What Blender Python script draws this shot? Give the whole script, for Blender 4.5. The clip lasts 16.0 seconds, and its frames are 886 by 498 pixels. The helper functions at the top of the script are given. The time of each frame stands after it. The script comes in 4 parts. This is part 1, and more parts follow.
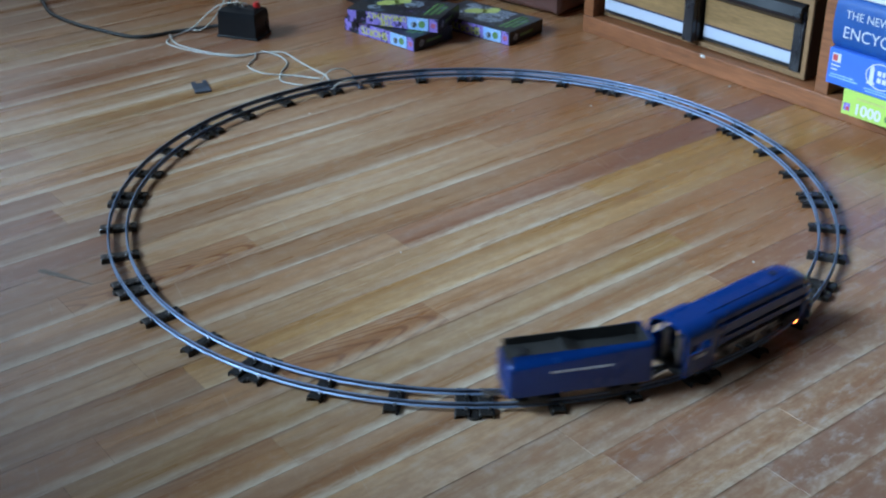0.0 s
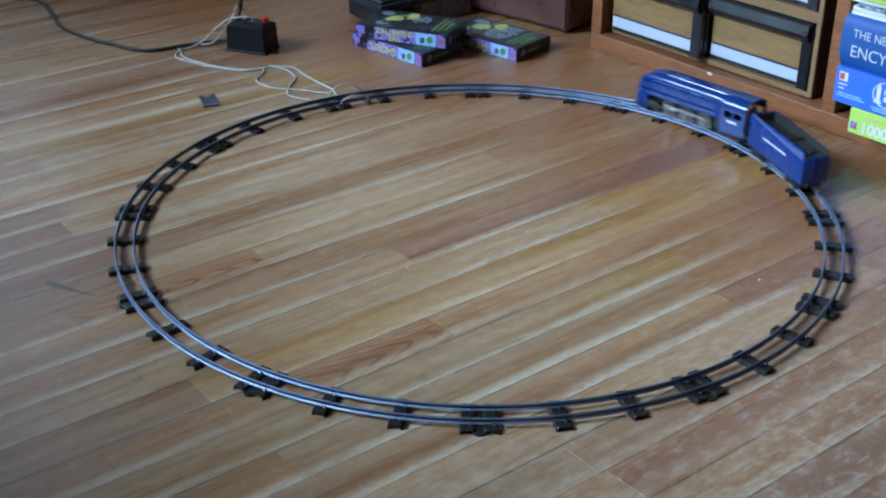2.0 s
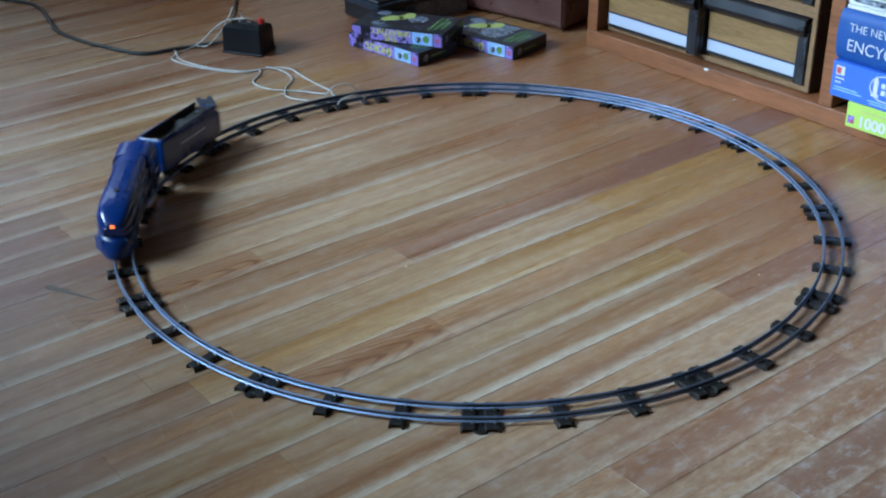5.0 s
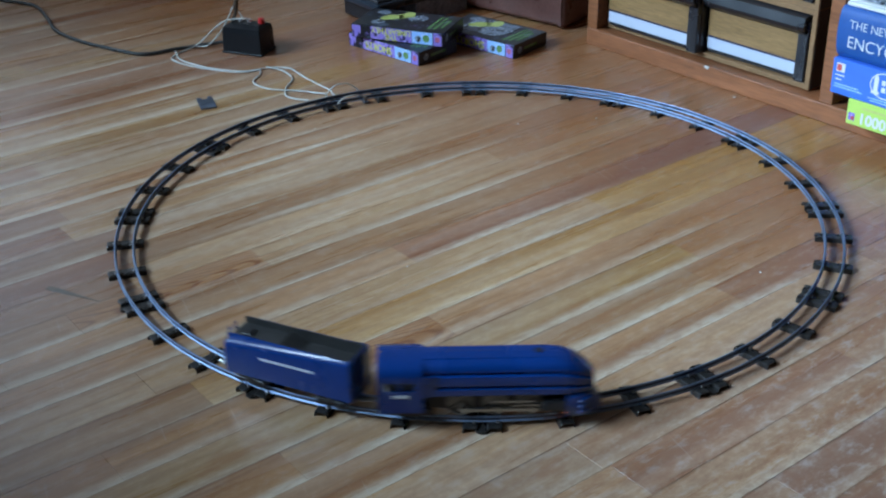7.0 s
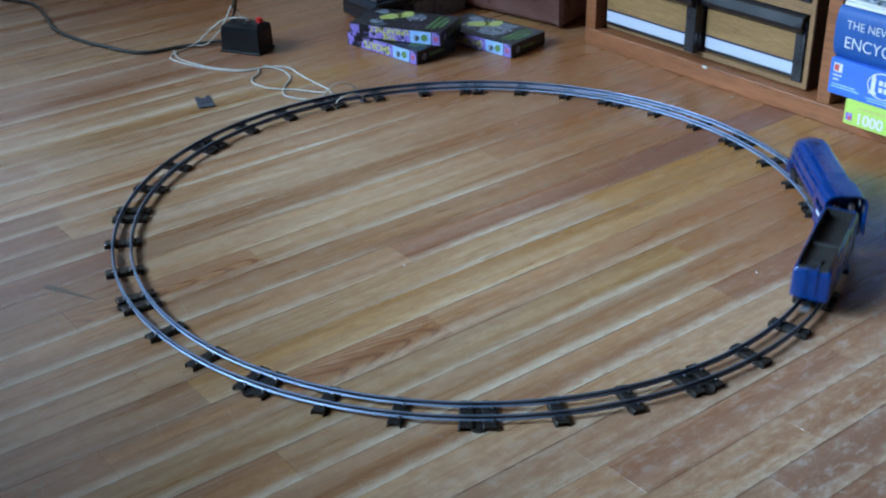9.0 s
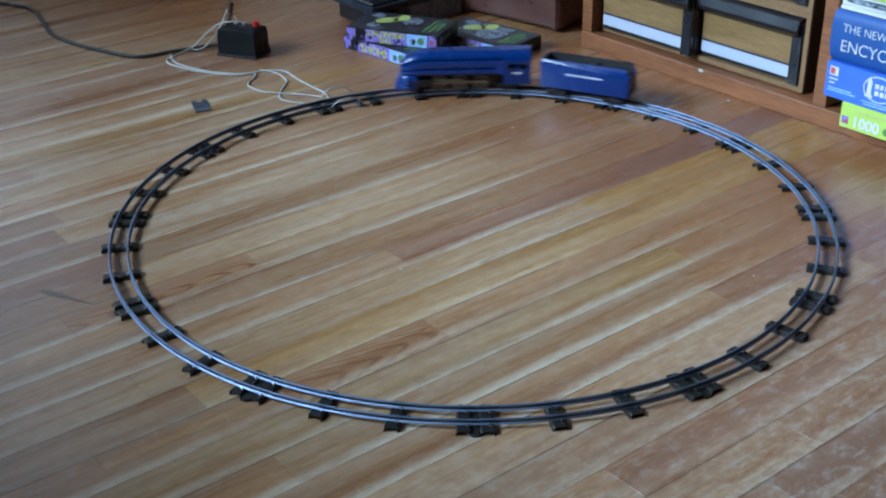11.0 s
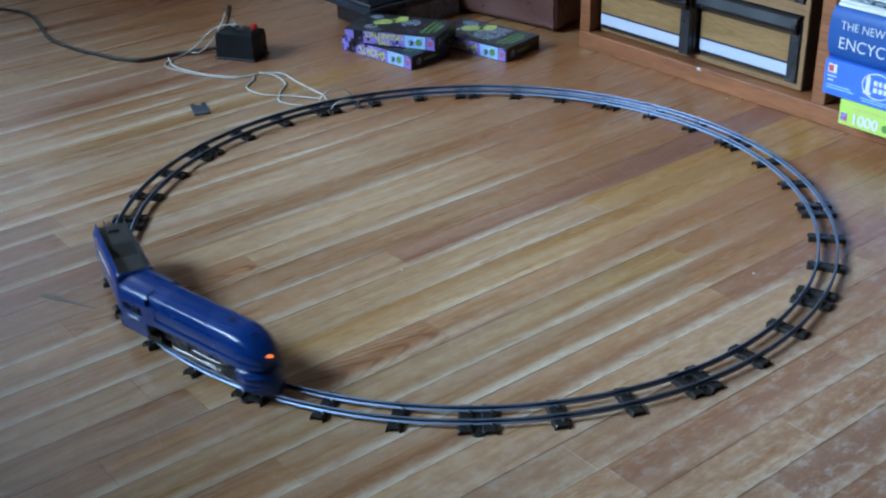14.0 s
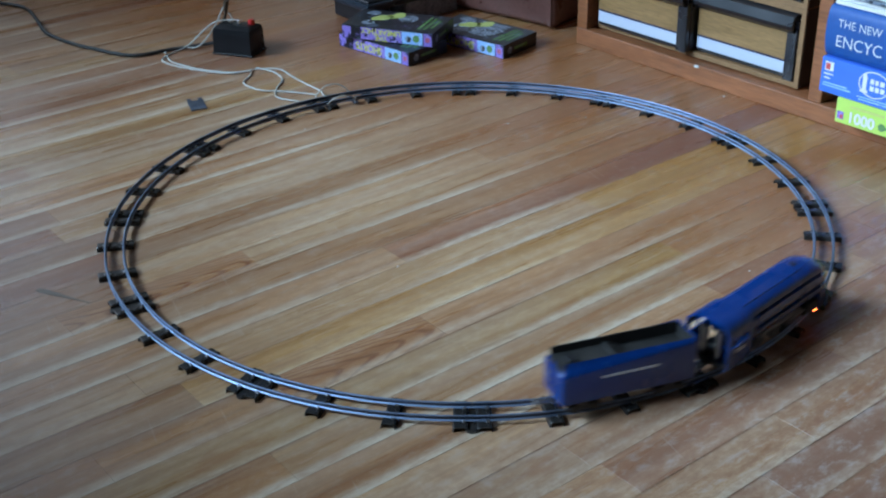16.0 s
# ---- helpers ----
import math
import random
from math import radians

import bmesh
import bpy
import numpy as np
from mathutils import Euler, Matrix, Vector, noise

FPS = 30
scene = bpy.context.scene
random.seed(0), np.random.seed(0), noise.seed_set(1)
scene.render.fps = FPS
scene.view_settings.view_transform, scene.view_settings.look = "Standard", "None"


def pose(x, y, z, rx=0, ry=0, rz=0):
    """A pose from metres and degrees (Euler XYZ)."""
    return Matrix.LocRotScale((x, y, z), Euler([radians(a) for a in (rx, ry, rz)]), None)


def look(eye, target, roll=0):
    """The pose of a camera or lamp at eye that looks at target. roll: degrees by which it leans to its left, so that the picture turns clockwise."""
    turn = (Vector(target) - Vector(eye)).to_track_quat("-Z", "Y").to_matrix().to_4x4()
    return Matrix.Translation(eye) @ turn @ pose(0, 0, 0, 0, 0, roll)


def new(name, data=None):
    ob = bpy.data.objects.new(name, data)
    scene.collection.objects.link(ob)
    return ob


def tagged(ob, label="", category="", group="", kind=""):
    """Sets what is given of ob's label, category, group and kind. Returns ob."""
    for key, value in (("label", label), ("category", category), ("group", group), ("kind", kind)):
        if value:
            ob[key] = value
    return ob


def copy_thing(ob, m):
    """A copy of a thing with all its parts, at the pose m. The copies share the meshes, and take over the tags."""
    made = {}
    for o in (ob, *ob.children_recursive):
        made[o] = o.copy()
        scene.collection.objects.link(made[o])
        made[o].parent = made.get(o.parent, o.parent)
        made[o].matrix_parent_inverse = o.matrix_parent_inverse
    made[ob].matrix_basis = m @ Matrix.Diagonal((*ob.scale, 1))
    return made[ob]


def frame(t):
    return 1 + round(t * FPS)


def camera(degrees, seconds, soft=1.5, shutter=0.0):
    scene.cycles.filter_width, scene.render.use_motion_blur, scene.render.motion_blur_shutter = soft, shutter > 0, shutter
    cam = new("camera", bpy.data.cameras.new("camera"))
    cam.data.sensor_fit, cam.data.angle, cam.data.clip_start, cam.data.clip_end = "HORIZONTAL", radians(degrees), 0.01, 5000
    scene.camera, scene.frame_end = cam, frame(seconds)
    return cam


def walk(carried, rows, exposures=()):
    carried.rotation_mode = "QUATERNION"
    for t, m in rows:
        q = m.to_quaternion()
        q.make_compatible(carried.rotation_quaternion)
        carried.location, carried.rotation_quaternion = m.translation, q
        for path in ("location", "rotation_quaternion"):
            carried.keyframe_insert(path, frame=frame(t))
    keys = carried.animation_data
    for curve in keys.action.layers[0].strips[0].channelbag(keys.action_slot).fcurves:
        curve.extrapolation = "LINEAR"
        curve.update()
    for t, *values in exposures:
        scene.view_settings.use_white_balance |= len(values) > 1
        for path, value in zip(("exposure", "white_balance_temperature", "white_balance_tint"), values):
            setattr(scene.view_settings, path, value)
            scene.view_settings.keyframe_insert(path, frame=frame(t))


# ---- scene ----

# camera
cam = camera(39.4, 16.0, soft=2.2, shutter=0.7)
PATH = [
    (0, (-0.018, -1.555, 0.786), (-0.045, 0.196, -0.18), -0.4),
    (0.5, (-0.017, -1.556, 0.787), (-0.048, 0.196, -0.177), -0.3),
    (1, (-0.019, -1.555, 0.787), (-0.052, 0.2, -0.172), 0.2),
    (1.5, (-0.018, -1.556, 0.788), (-0.053, 0.202, -0.166), 0.0),
    (2, (-0.018, -1.557, 0.788), (-0.055, 0.205, -0.157), -0.1),
    (2.5, (-0.018, -1.556, 0.788), (-0.054, 0.207, -0.156), -0.2),
    (3, (-0.018, -1.557, 0.787), (-0.053, 0.206, -0.157), -0.3),
    (3.5, (-0.019, -1.557, 0.787), (-0.05, 0.205, -0.159), -0.4),
    (4, (-0.019, -1.557, 0.787), (-0.05, 0.205, -0.159), -0.5),
    (6.5, (-0.017, -1.557, 0.785), (-0.055, 0.206, -0.158), -1.1),
    (7, (-0.018, -1.556, 0.788), (-0.055, 0.205, -0.16), -1.1),
    (7.5, (-0.015, -1.557, 0.787), (-0.057, 0.205, -0.16), -0.8),
    (8, (-0.016, -1.556, 0.788), (-0.057, 0.204, -0.161), -0.6),
    (8.5, (-0.02, -1.556, 0.787), (-0.054, 0.204, -0.162), -0.8),
    (9, (-0.014, -1.558, 0.789), (-0.051, 0.202, -0.16), -1.0),
    (11.5, (-0.016, -1.557, 0.79), (-0.045, 0.207, -0.151), -1.0),
    (12, (-0.018, -1.559, 0.789), (-0.046, 0.209, -0.146), -1.0),
    (12.5, (-0.018, -1.557, 0.789), (-0.053, 0.21, -0.145), -1.0),
    (13, (-0.016, -1.558, 0.788), (-0.054, 0.209, -0.149), -1.1),
    (13.5, (-0.016, -1.558, 0.788), (-0.05, 0.207, -0.152), -1.3),
    (14, (-0.016, -1.558, 0.788), (-0.046, 0.206, -0.154), -1.5),
    (14.5, (-0.015, -1.556, 0.787), (-0.043, 0.208, -0.156), -1.4),
    (15, (-0.017, -1.558, 0.787), (-0.041, 0.206, -0.155), -0.9),
    (15.5, (-0.016, -1.557, 0.787), (-0.041, 0.206, -0.158), -0.9),
    (16, (-0.014, -1.558, 0.788), (-0.04, 0.203, -0.159), -1.2),
]
walk(cam, [(t, look(eye, target, roll)) for t, eye, target, roll in PATH], exposures=((0, 0.40), (16, 0.40)))

# ---- light: two unseen windows assumed on the room's left side, sky outside ----
ROOM = radians(39.5)
E2 = Vector((math.cos(ROOM), math.sin(ROOM), 0))      # towards the bookcase wall
E1 = Vector((math.sin(ROOM), -math.cos(ROOM), 0))     # along the bookcase


def room(a, b, z=0.0):
    return E1 * a + E2 * b + Vector((0, 0, z))


world = bpy.data.worlds.new("daylight")
scene.world = world
world.use_nodes = True
sky = world.node_tree.nodes.new("ShaderNodeTexSky")
sky.sky_type, sky.sun_disc = "NISHITA", False
sky.sun_elevation, sky.sun_rotation = radians(33), radians(251)
world.node_tree.links.new(sky.outputs[0], world.node_tree.nodes["Background"].inputs[0])
world.node_tree.nodes["Background"].inputs[1].default_value = 0.1

WEST, EAST, NORTH, SOUTH, HIGH = -1.50, 1.02, -2.7, 2.5, 2.45   # room walls: b of west/east, a of north/south
# openings: (a or b of the centre, width, sill height, head height)
# unseen west opening sized so sill and edges shade the near-left floor and corner
WIN_WEST = (-0.70, 2.12, 0.87, 2.04)
WIN_NORTH = (-0.35, 1.5, 0.80, 2.2)
COOL = (0.450, 0.70, 0.98)

# low hazy sun through the west window
sun = bpy.data.lights.new("sun", "SUN")
sun.energy, sun.angle, sun.color = 7.8, radians(33), COOL
new("sun", sun).matrix_world = look(Vector((0, 0, 0)), -(room(-0.42, -0.907, 0) * math.cos(radians(33)) + Vector((0, 0, math.sin(radians(33))))))


def fill_lamp(name, at, to, w, h, watts, colour):
    lamp = bpy.data.lights.new(name, "AREA")
    lamp.shape, lamp.size, lamp.size_y, lamp.energy, lamp.color = "RECTANGLE", w, h, watts, colour
    ob = new(name, lamp)
    ob.matrix_world = look(at, to)
    return ob


# added fill from the back left, placed in the unseen north opening
_b, _w, _s, _h = WIN_NORTH
fill_lamp("north_daylight", room(NORTH + 0.02, _b, (_s + _h) / 2), room(0, _b, (_s + _h) / 2), _w, _h - _s, 7.5, (0.70, 0.84, 1.0))


# ---- materials ----
def mat(name, colour=(0.5, 0.5, 0.5), rough=0.5, metal=0.0, grain=0.0, scale=40.0, bump=0.0, coat=0.0, emit=None, spec=0.5, stretch=(1, 1, 1)):
    m = bpy.data.materials.new(name)
    m.use_nodes = True
    nt = m.node_tree
    p = nt.nodes["Principled BSDF"]
    p.inputs["Roughness"].default_value = rough
    p.inputs["Metallic"].default_value = metal
    p.inputs["Coat Weight"].default_value = coat
    p.inputs["Coat Roughness"].default_value = 0.08
    p.inputs["Specular IOR Level"].default_value = spec
    p.inputs["Base Color"].default_value = (*colour, 1)
    if emit:
        p.inputs["Emission Color"].default_value = (*emit[0], 1)
        p.inputs["Emission Strength"].default_value = emit[1]
    if grain or bump:
        tc = nt.nodes.new("ShaderNodeTexCoord")
        mp = nt.nodes.new("ShaderNodeMapping")
        mp.inputs["Scale"].default_value = stretch
        nt.links.new(tc.outputs["Object"], mp.inputs["Vector"])
        fine = nt.nodes.new("ShaderNodeTexNoise")
        fine.inputs["Scale"].default_value, fine.inputs["Detail"].default_value = scale, 6
        nt.links.new(mp.outputs[0], fine.inputs["Vector"])
        wide = nt.nodes.new("ShaderNodeTexNoise")
        wide.inputs["Scale"].default_value, wide.inputs["Detail"].default_value = scale * 0.15, 3
        nt.links.new(mp.outputs[0], wide.inputs["Vector"])
        add = nt.nodes.new("ShaderNodeMath")
        add.operation = "ADD"
        nt.links.new(fine.outputs[0], add.inputs[0])
        nt.links.new(wide.outputs[0], add.inputs[1])
        ramp = nt.nodes.new("ShaderNodeMapRange")
        ramp.inputs["From Min"].default_value, ramp.inputs["From Max"].default_value = 0.6, 1.4
        ramp.inputs["To Min"].default_value, ramp.inputs["To Max"].default_value = 1 - grain, 1 + grain
        nt.links.new(add.outputs[0], ramp.inputs["Value"])
        mul = nt.nodes.new("ShaderNodeVectorMath")
        mul.operation = "SCALE"
        mul.inputs[0].default_value = colour
        nt.links.new(ramp.outputs[0], mul.inputs["Scale"])
        nt.links.new(mul.outputs[0], p.inputs["Base Color"])
        rr = nt.nodes.new("ShaderNodeMapRange")
        rr.inputs["From Min"].default_value, rr.inputs["From Max"].default_value = 0.3, 0.7
        rr.inputs["To Min"].default_value, rr.inputs["To Max"].default_value = max(0.02, rough - 0.10), min(1, rough + 0.15)
        nt.links.new(wide.outputs[0], rr.inputs["Value"])
        nt.links.new(rr.outputs[0], p.inputs["Roughness"])
        if bump:
            bp = nt.nodes.new("ShaderNodeBump")
            bp.inputs["Strength"].default_value, bp.inputs["Distance"].default_value = bump, 0.001
            nt.links.new(fine.outputs[0], bp.inputs["Height"])
            nt.links.new(bp.outputs[0], p.inputs["Normal"])
    return m


def print_mat(name, paper, inks, scale=60.0, rough=0.3):
    """Glossy printed card: broken patches of ink over the paper's colour."""
    m = mat(name, paper, rough, spec=0.4)
    nt = m.node_tree
    p = nt.nodes["Principled BSDF"]
    tc = nt.nodes.new("ShaderNodeTexCoord")
    last = None
    for k, (ink, low, high) in enumerate(inks):
        n = nt.nodes.new("ShaderNodeTexNoise")
        n.inputs["Scale"].default_value, n.inputs["Detail"].default_value = scale * (1 + 0.6 * k), 4
        sh = nt.nodes.new("ShaderNodeMapping")
        sh.inputs["Location"].default_value = (3.1 * k, 1.7 * k, 5.3 * k)
        nt.links.new(tc.outputs["Object"], sh.inputs["Vector"])
        nt.links.new(sh.outputs[0], n.inputs["Vector"])
        r = nt.nodes.new("ShaderNodeMapRange")
        r.inputs["From Min"].default_value, r.inputs["From Max"].default_value = low, high
        nt.links.new(n.outputs[0], r.inputs["Value"])
        x = nt.nodes.new("ShaderNodeMix")
        x.data_type = "RGBA"
        nt.links.new(r.outputs[0], x.inputs[0])
        if last is None:
            x.inputs[6].default_value = (*paper, 1)
        else:
            nt.links.new(last, x.inputs[6])
        x.inputs[7].default_value = (*ink, 1)
        last = x.outputs[2]
    nt.links.new(last, p.inputs["Base Color"])
    return m


ROW, B0 = 0.0580, -0.0487      # width of a floor strip and the offset of the first seam


def plank_mat(name, dark, light, worn, wear=0.5, arches=0.0, gold=(0.330, 0.115, 0.032), hold=0.92):
    """Oiled strip flooring: long grain, arched figure, worn pale seams and amber varnish left over."""
    m = bpy.data.materials.new(name)
    m.use_nodes = True
    nt = m.node_tree
    N, L = nt.nodes, nt.links
    p = N["Principled BSDF"]
    geo, info = N.new("ShaderNodeNewGeometry"), N.new("ShaderNodeObjectInfo")
    turn = N.new("ShaderNodeMapping")
    turn.inputs["Rotation"].default_value = (0, 0, -PLANK)
    L.new(geo.outputs["Position"], turn.inputs["Vector"])

    def math_node(kind, a, b=None):
        x = N.new("ShaderNodeMath")
        x.operation = kind
        for sock, v in zip(x.inputs, (a, b)):
            if v is None:
                continue
            if isinstance(v, (int, float)):
                sock.default_value = v
            else:
                L.new(v, sock)
        return x.outputs[0]

    shift = math_node("MULTIPLY", info.outputs["Random"], 37.0)
    comb = N.new("ShaderNodeCombineXYZ")
    L.new(shift, comb.inputs["X"])
    L.new(shift, comb.inputs["Z"])
    moved = N.new("ShaderNodeVectorMath")
    L.new(turn.outputs[0], moved.inputs[0])
    L.new(comb.outputs[0], moved.inputs[1])

    def noise_at(sx, sy, detail, source, rough=0.6, warp=0.0):
        """Noise with sx and sy features to the metre along and across the boards."""
        mp = N.new("ShaderNodeMapping")
        mp.inputs["Scale"].default_value = (sx, sy, 1)
        L.new(source.outputs[0], mp.inputs["Vector"])
        n = N.new("ShaderNodeTexNoise")
        n.inputs["Scale"].default_value, n.inputs["Detail"].default_value = 1.0, detail
        n.inputs["Roughness"].default_value, n.inputs["Distortion"].default_value = rough, warp
        L.new(mp.outputs[0], n.inputs["Vector"])
        return n.outputs[0]

    def span(value, a, b, lo=0.0, hi=1.0):
        r = N.new("ShaderNodeMapRange")
        for key, v in (("From Min", a), ("From Max", b), ("To Min", lo), ("To Max", hi)):
            r.inputs[key].default_value = v
        L.new(value, r.inputs["Value"])
        return r.outputs[0]

    def mix(fac, a, b):
        x = N.new("ShaderNodeMix")
        x.data_type = "RGBA"
        for sock, v in ((x.inputs[0], fac), (x.inputs[6], a), (x.inputs[7], b)):
            if isinstance(v, (int, float)):
                sock.default_value = v
            elif isinstance(v, tuple):
                sock.default_value = (*v, 1)
            else:
                L.new(v, sock)
        return x.outputs[2]

    def field(x, y, low, high):
        """0 to 1 along a direction over the floor."""
        dot = N.new("ShaderNodeVectorMath")
        dot.operation = "DOT_PRODUCT"
        dot.inputs[1].default_value = (x, y, 0)
        L.new(geo.outputs["Position"], dot.inputs[0])
        return span(dot.outputs["Value"], low, high)

    sep = N.new("ShaderNodeSeparateXYZ")
    L.new(turn.outputs[0], sep.inputs[0])
    along = sep.outputs["X"]
    edge = math_node("MODULO", math_node("ADD", sep.outputs["Y"], -B0 + ROW * 100), ROW)      # metres from the lower seam

    # grain: broad bands, long streaks and fine pores
    band = noise_at(0.9, 34, 3, moved, 0.5)
    streak = noise_at(3.0, 150, 5, moved, 0.65)
    fine = noise_at(26, 900, 3, moved)
    wood = mix(span(band, 0.32, 0.68), light, dark)
    wood = mix(span(streak, 0.44, 0.72, 0.0, 0.55), wood, tuple(c * 0.72 for c in dark))
    wood = mix(span(fine, 0.42, 0.72, 0.0, 0.28), wood, tuple(c * 0.6 for c in dark))
    if arches:
        # nested arches of late wood
        mid = math_node("SUBTRACT", edge, ROW * 0.36)
        bow = math_node("MULTIPLY", math_node("MULTIPLY", mid, mid), 62.0)
        wave = math_node("ADD", math_node("ADD", math_node("MULTIPLY", along, 0.42), bow), math_node("MULTIPLY", noise_at(5, 26, 2, moved), 0.045))
        rings = math_node("SINE", math_node("MULTIPLY", wave, 330.0))
        wood = mix(span(rings, 0.35, 0.95, 0.0, arches), wood, (0.20, 0.070, 0.026))
    scaled = N.new("ShaderNodeVectorMath")
    scaled.operation = "SCALE"
    L.new(wood, scaled.inputs[0])
    L.new(span(info.outputs["Random"], 0, 1, 0.86, 1.13), scaled.inputs["Scale"])
    colour = scaled.outputs[0]

    # amber varnish survives towards the bookcase, away from the trodden middle
    kept = math_node("MULTIPLY", field(0.70, 0.72, 0.02, 0.34), span(noise_at(2.4, 12, 4, turn), 0.36, 0.58, 0.50, 1.0))
    colour = mix(math_node("MULTIPLY", kept, hold), colour, mix(span(streak, 0.4, 0.7, 0.0, 0.6), gold, tuple(c * 0.62 for c in gold)))
    bare = span(kept, 0.0, 0.6, 1.0, 0.08)

    rough_end = field(0.72, -0.69, 0.30, 0.62)      # the corner before the loop is rubbed patchy
    colour = mix(math_node("MULTIPLY", rough_end, 0.38), colour, (0.37, 0.235, 0.175))
    bare = math_node("MULTIPLY", bare, span(rough_end, 0.0, 1.0, 1.0, 0.45))
    # trodden, greyed bands drawn out along the boards
    haze = noise_at(1.6, 24, 5, turn, 0.6)
    scuff = math_node("MULTIPLY", span(haze, 0.46, 0.64, 0.0, wear), bare)
    colour = mix(scuff, colour, worn)
    # pale, soft wear along some of the seams
    rub = noise_at(0.9, 17, 4, turn, 0.6)
    lip = math_node("MULTIPLY", span(edge, 0.0004, 0.0170, 1.0, 0.0), span(rub, 0.40, 0.55, 0.0, 1.0))
    lip = math_node("MULTIPLY", math_node("MULTIPLY", lip, bare), span(noise_at(60, 260, 3, turn), 0.30, 0.55, 0.55, 1.0))
    colour = mix(lip, colour, (0.66, 0.545, 0.41))
    # grime in the other side of the seam
    grime = math_node("MULTIPLY", span(edge, ROW - 0.0032, ROW - 0.0004, 0.0, 0.75), span(noise_at(2.2, 18, 4, turn), 0.44, 0.56))
    colour = mix(grime, colour, (0.085, 0.045, 0.024))
    # fine straight scratches across the grain
    across = N.new("ShaderNodeMapping")
    across.inputs["Rotation"].default_value = (0, 0, 1.15)
    L.new(geo.outputs["Position"], across.inputs["Vector"])
    scratch = math_node("MULTIPLY", span(noise_at(7.5, 330, 2, across, 0.5), 0.67, 0.71, 0.0, 0.36), span(noise_at(6, 6, 3, turn), 0.50, 0.60))
    colour = mix(scratch, colour, (0.58, 0.50, 0.42))
    # fine red-brown and pale mottling, strongest in that corner
    mottle = noise_at(38, 75, 8, turn, 0.74)
    colour = mix(math_node("MULTIPLY", span(mottle, 0.40, 0.54, 0.55, 0.0), span(rough_end, 0, 1, 0.45, 1.0)), colour, (0.250, 0.105, 0.062))
    colour = mix(math_node("MULTIPLY", span(mottle, 0.52, 0.64, 0.0, 0.62), span(rough_end, 0, 1, 0.34, 1.0)), colour, (0.49, 0.395, 0.345))
    # reddish stains and dark smears
    stain = noise_at(6, 22, 5, turn, 0.62)
    colour = mix(span(stain, 0.57, 0.68, 0.0, 0.45), colour, (0.29, 0.115, 0.048))
    smear = noise_at(2.2, 30, 5, turn, 0.66)
    colour = mix(span(smear, 0.58, 0.67, 0.0, 0.45), colour, (0.20, 0.078, 0.034))
    # knots and ground-in spots
    knot = N.new("ShaderNodeTexVoronoi")
    knot.inputs["Scale"].default_value = 3.6
    L.new(turn.outputs[0], knot.inputs["Vector"])
    colour = mix(span(knot.outputs["Distance"], 0.010, 0.024, 0.8, 0.0), colour, (0.045, 0.022, 0.012))
    spots = noise_at(9, 9, 3, turn)
    colour = mix(span(spots, 0.66, 0.78, 0.0, 0.30), colour, (0.10, 0.045, 0.02))
    L.new(colour, p.inputs["Base Color"])
    L.new(span(haze, 0.35, 0.7, 0.22, 0.42), p.inputs["Roughness"])
    p.inputs["Specular IOR Level"].default_value = 0.5
    bp = N.new("ShaderNodeBump")
    bp.inputs["Strength"].default_value, bp.inputs["Distance"].default_value = 0.25, 0.0006
    L.new(math_node("ADD", fine, spots), bp.inputs["Height"])
    L.new(bp.outputs[0], p.inputs["Normal"])
    return m


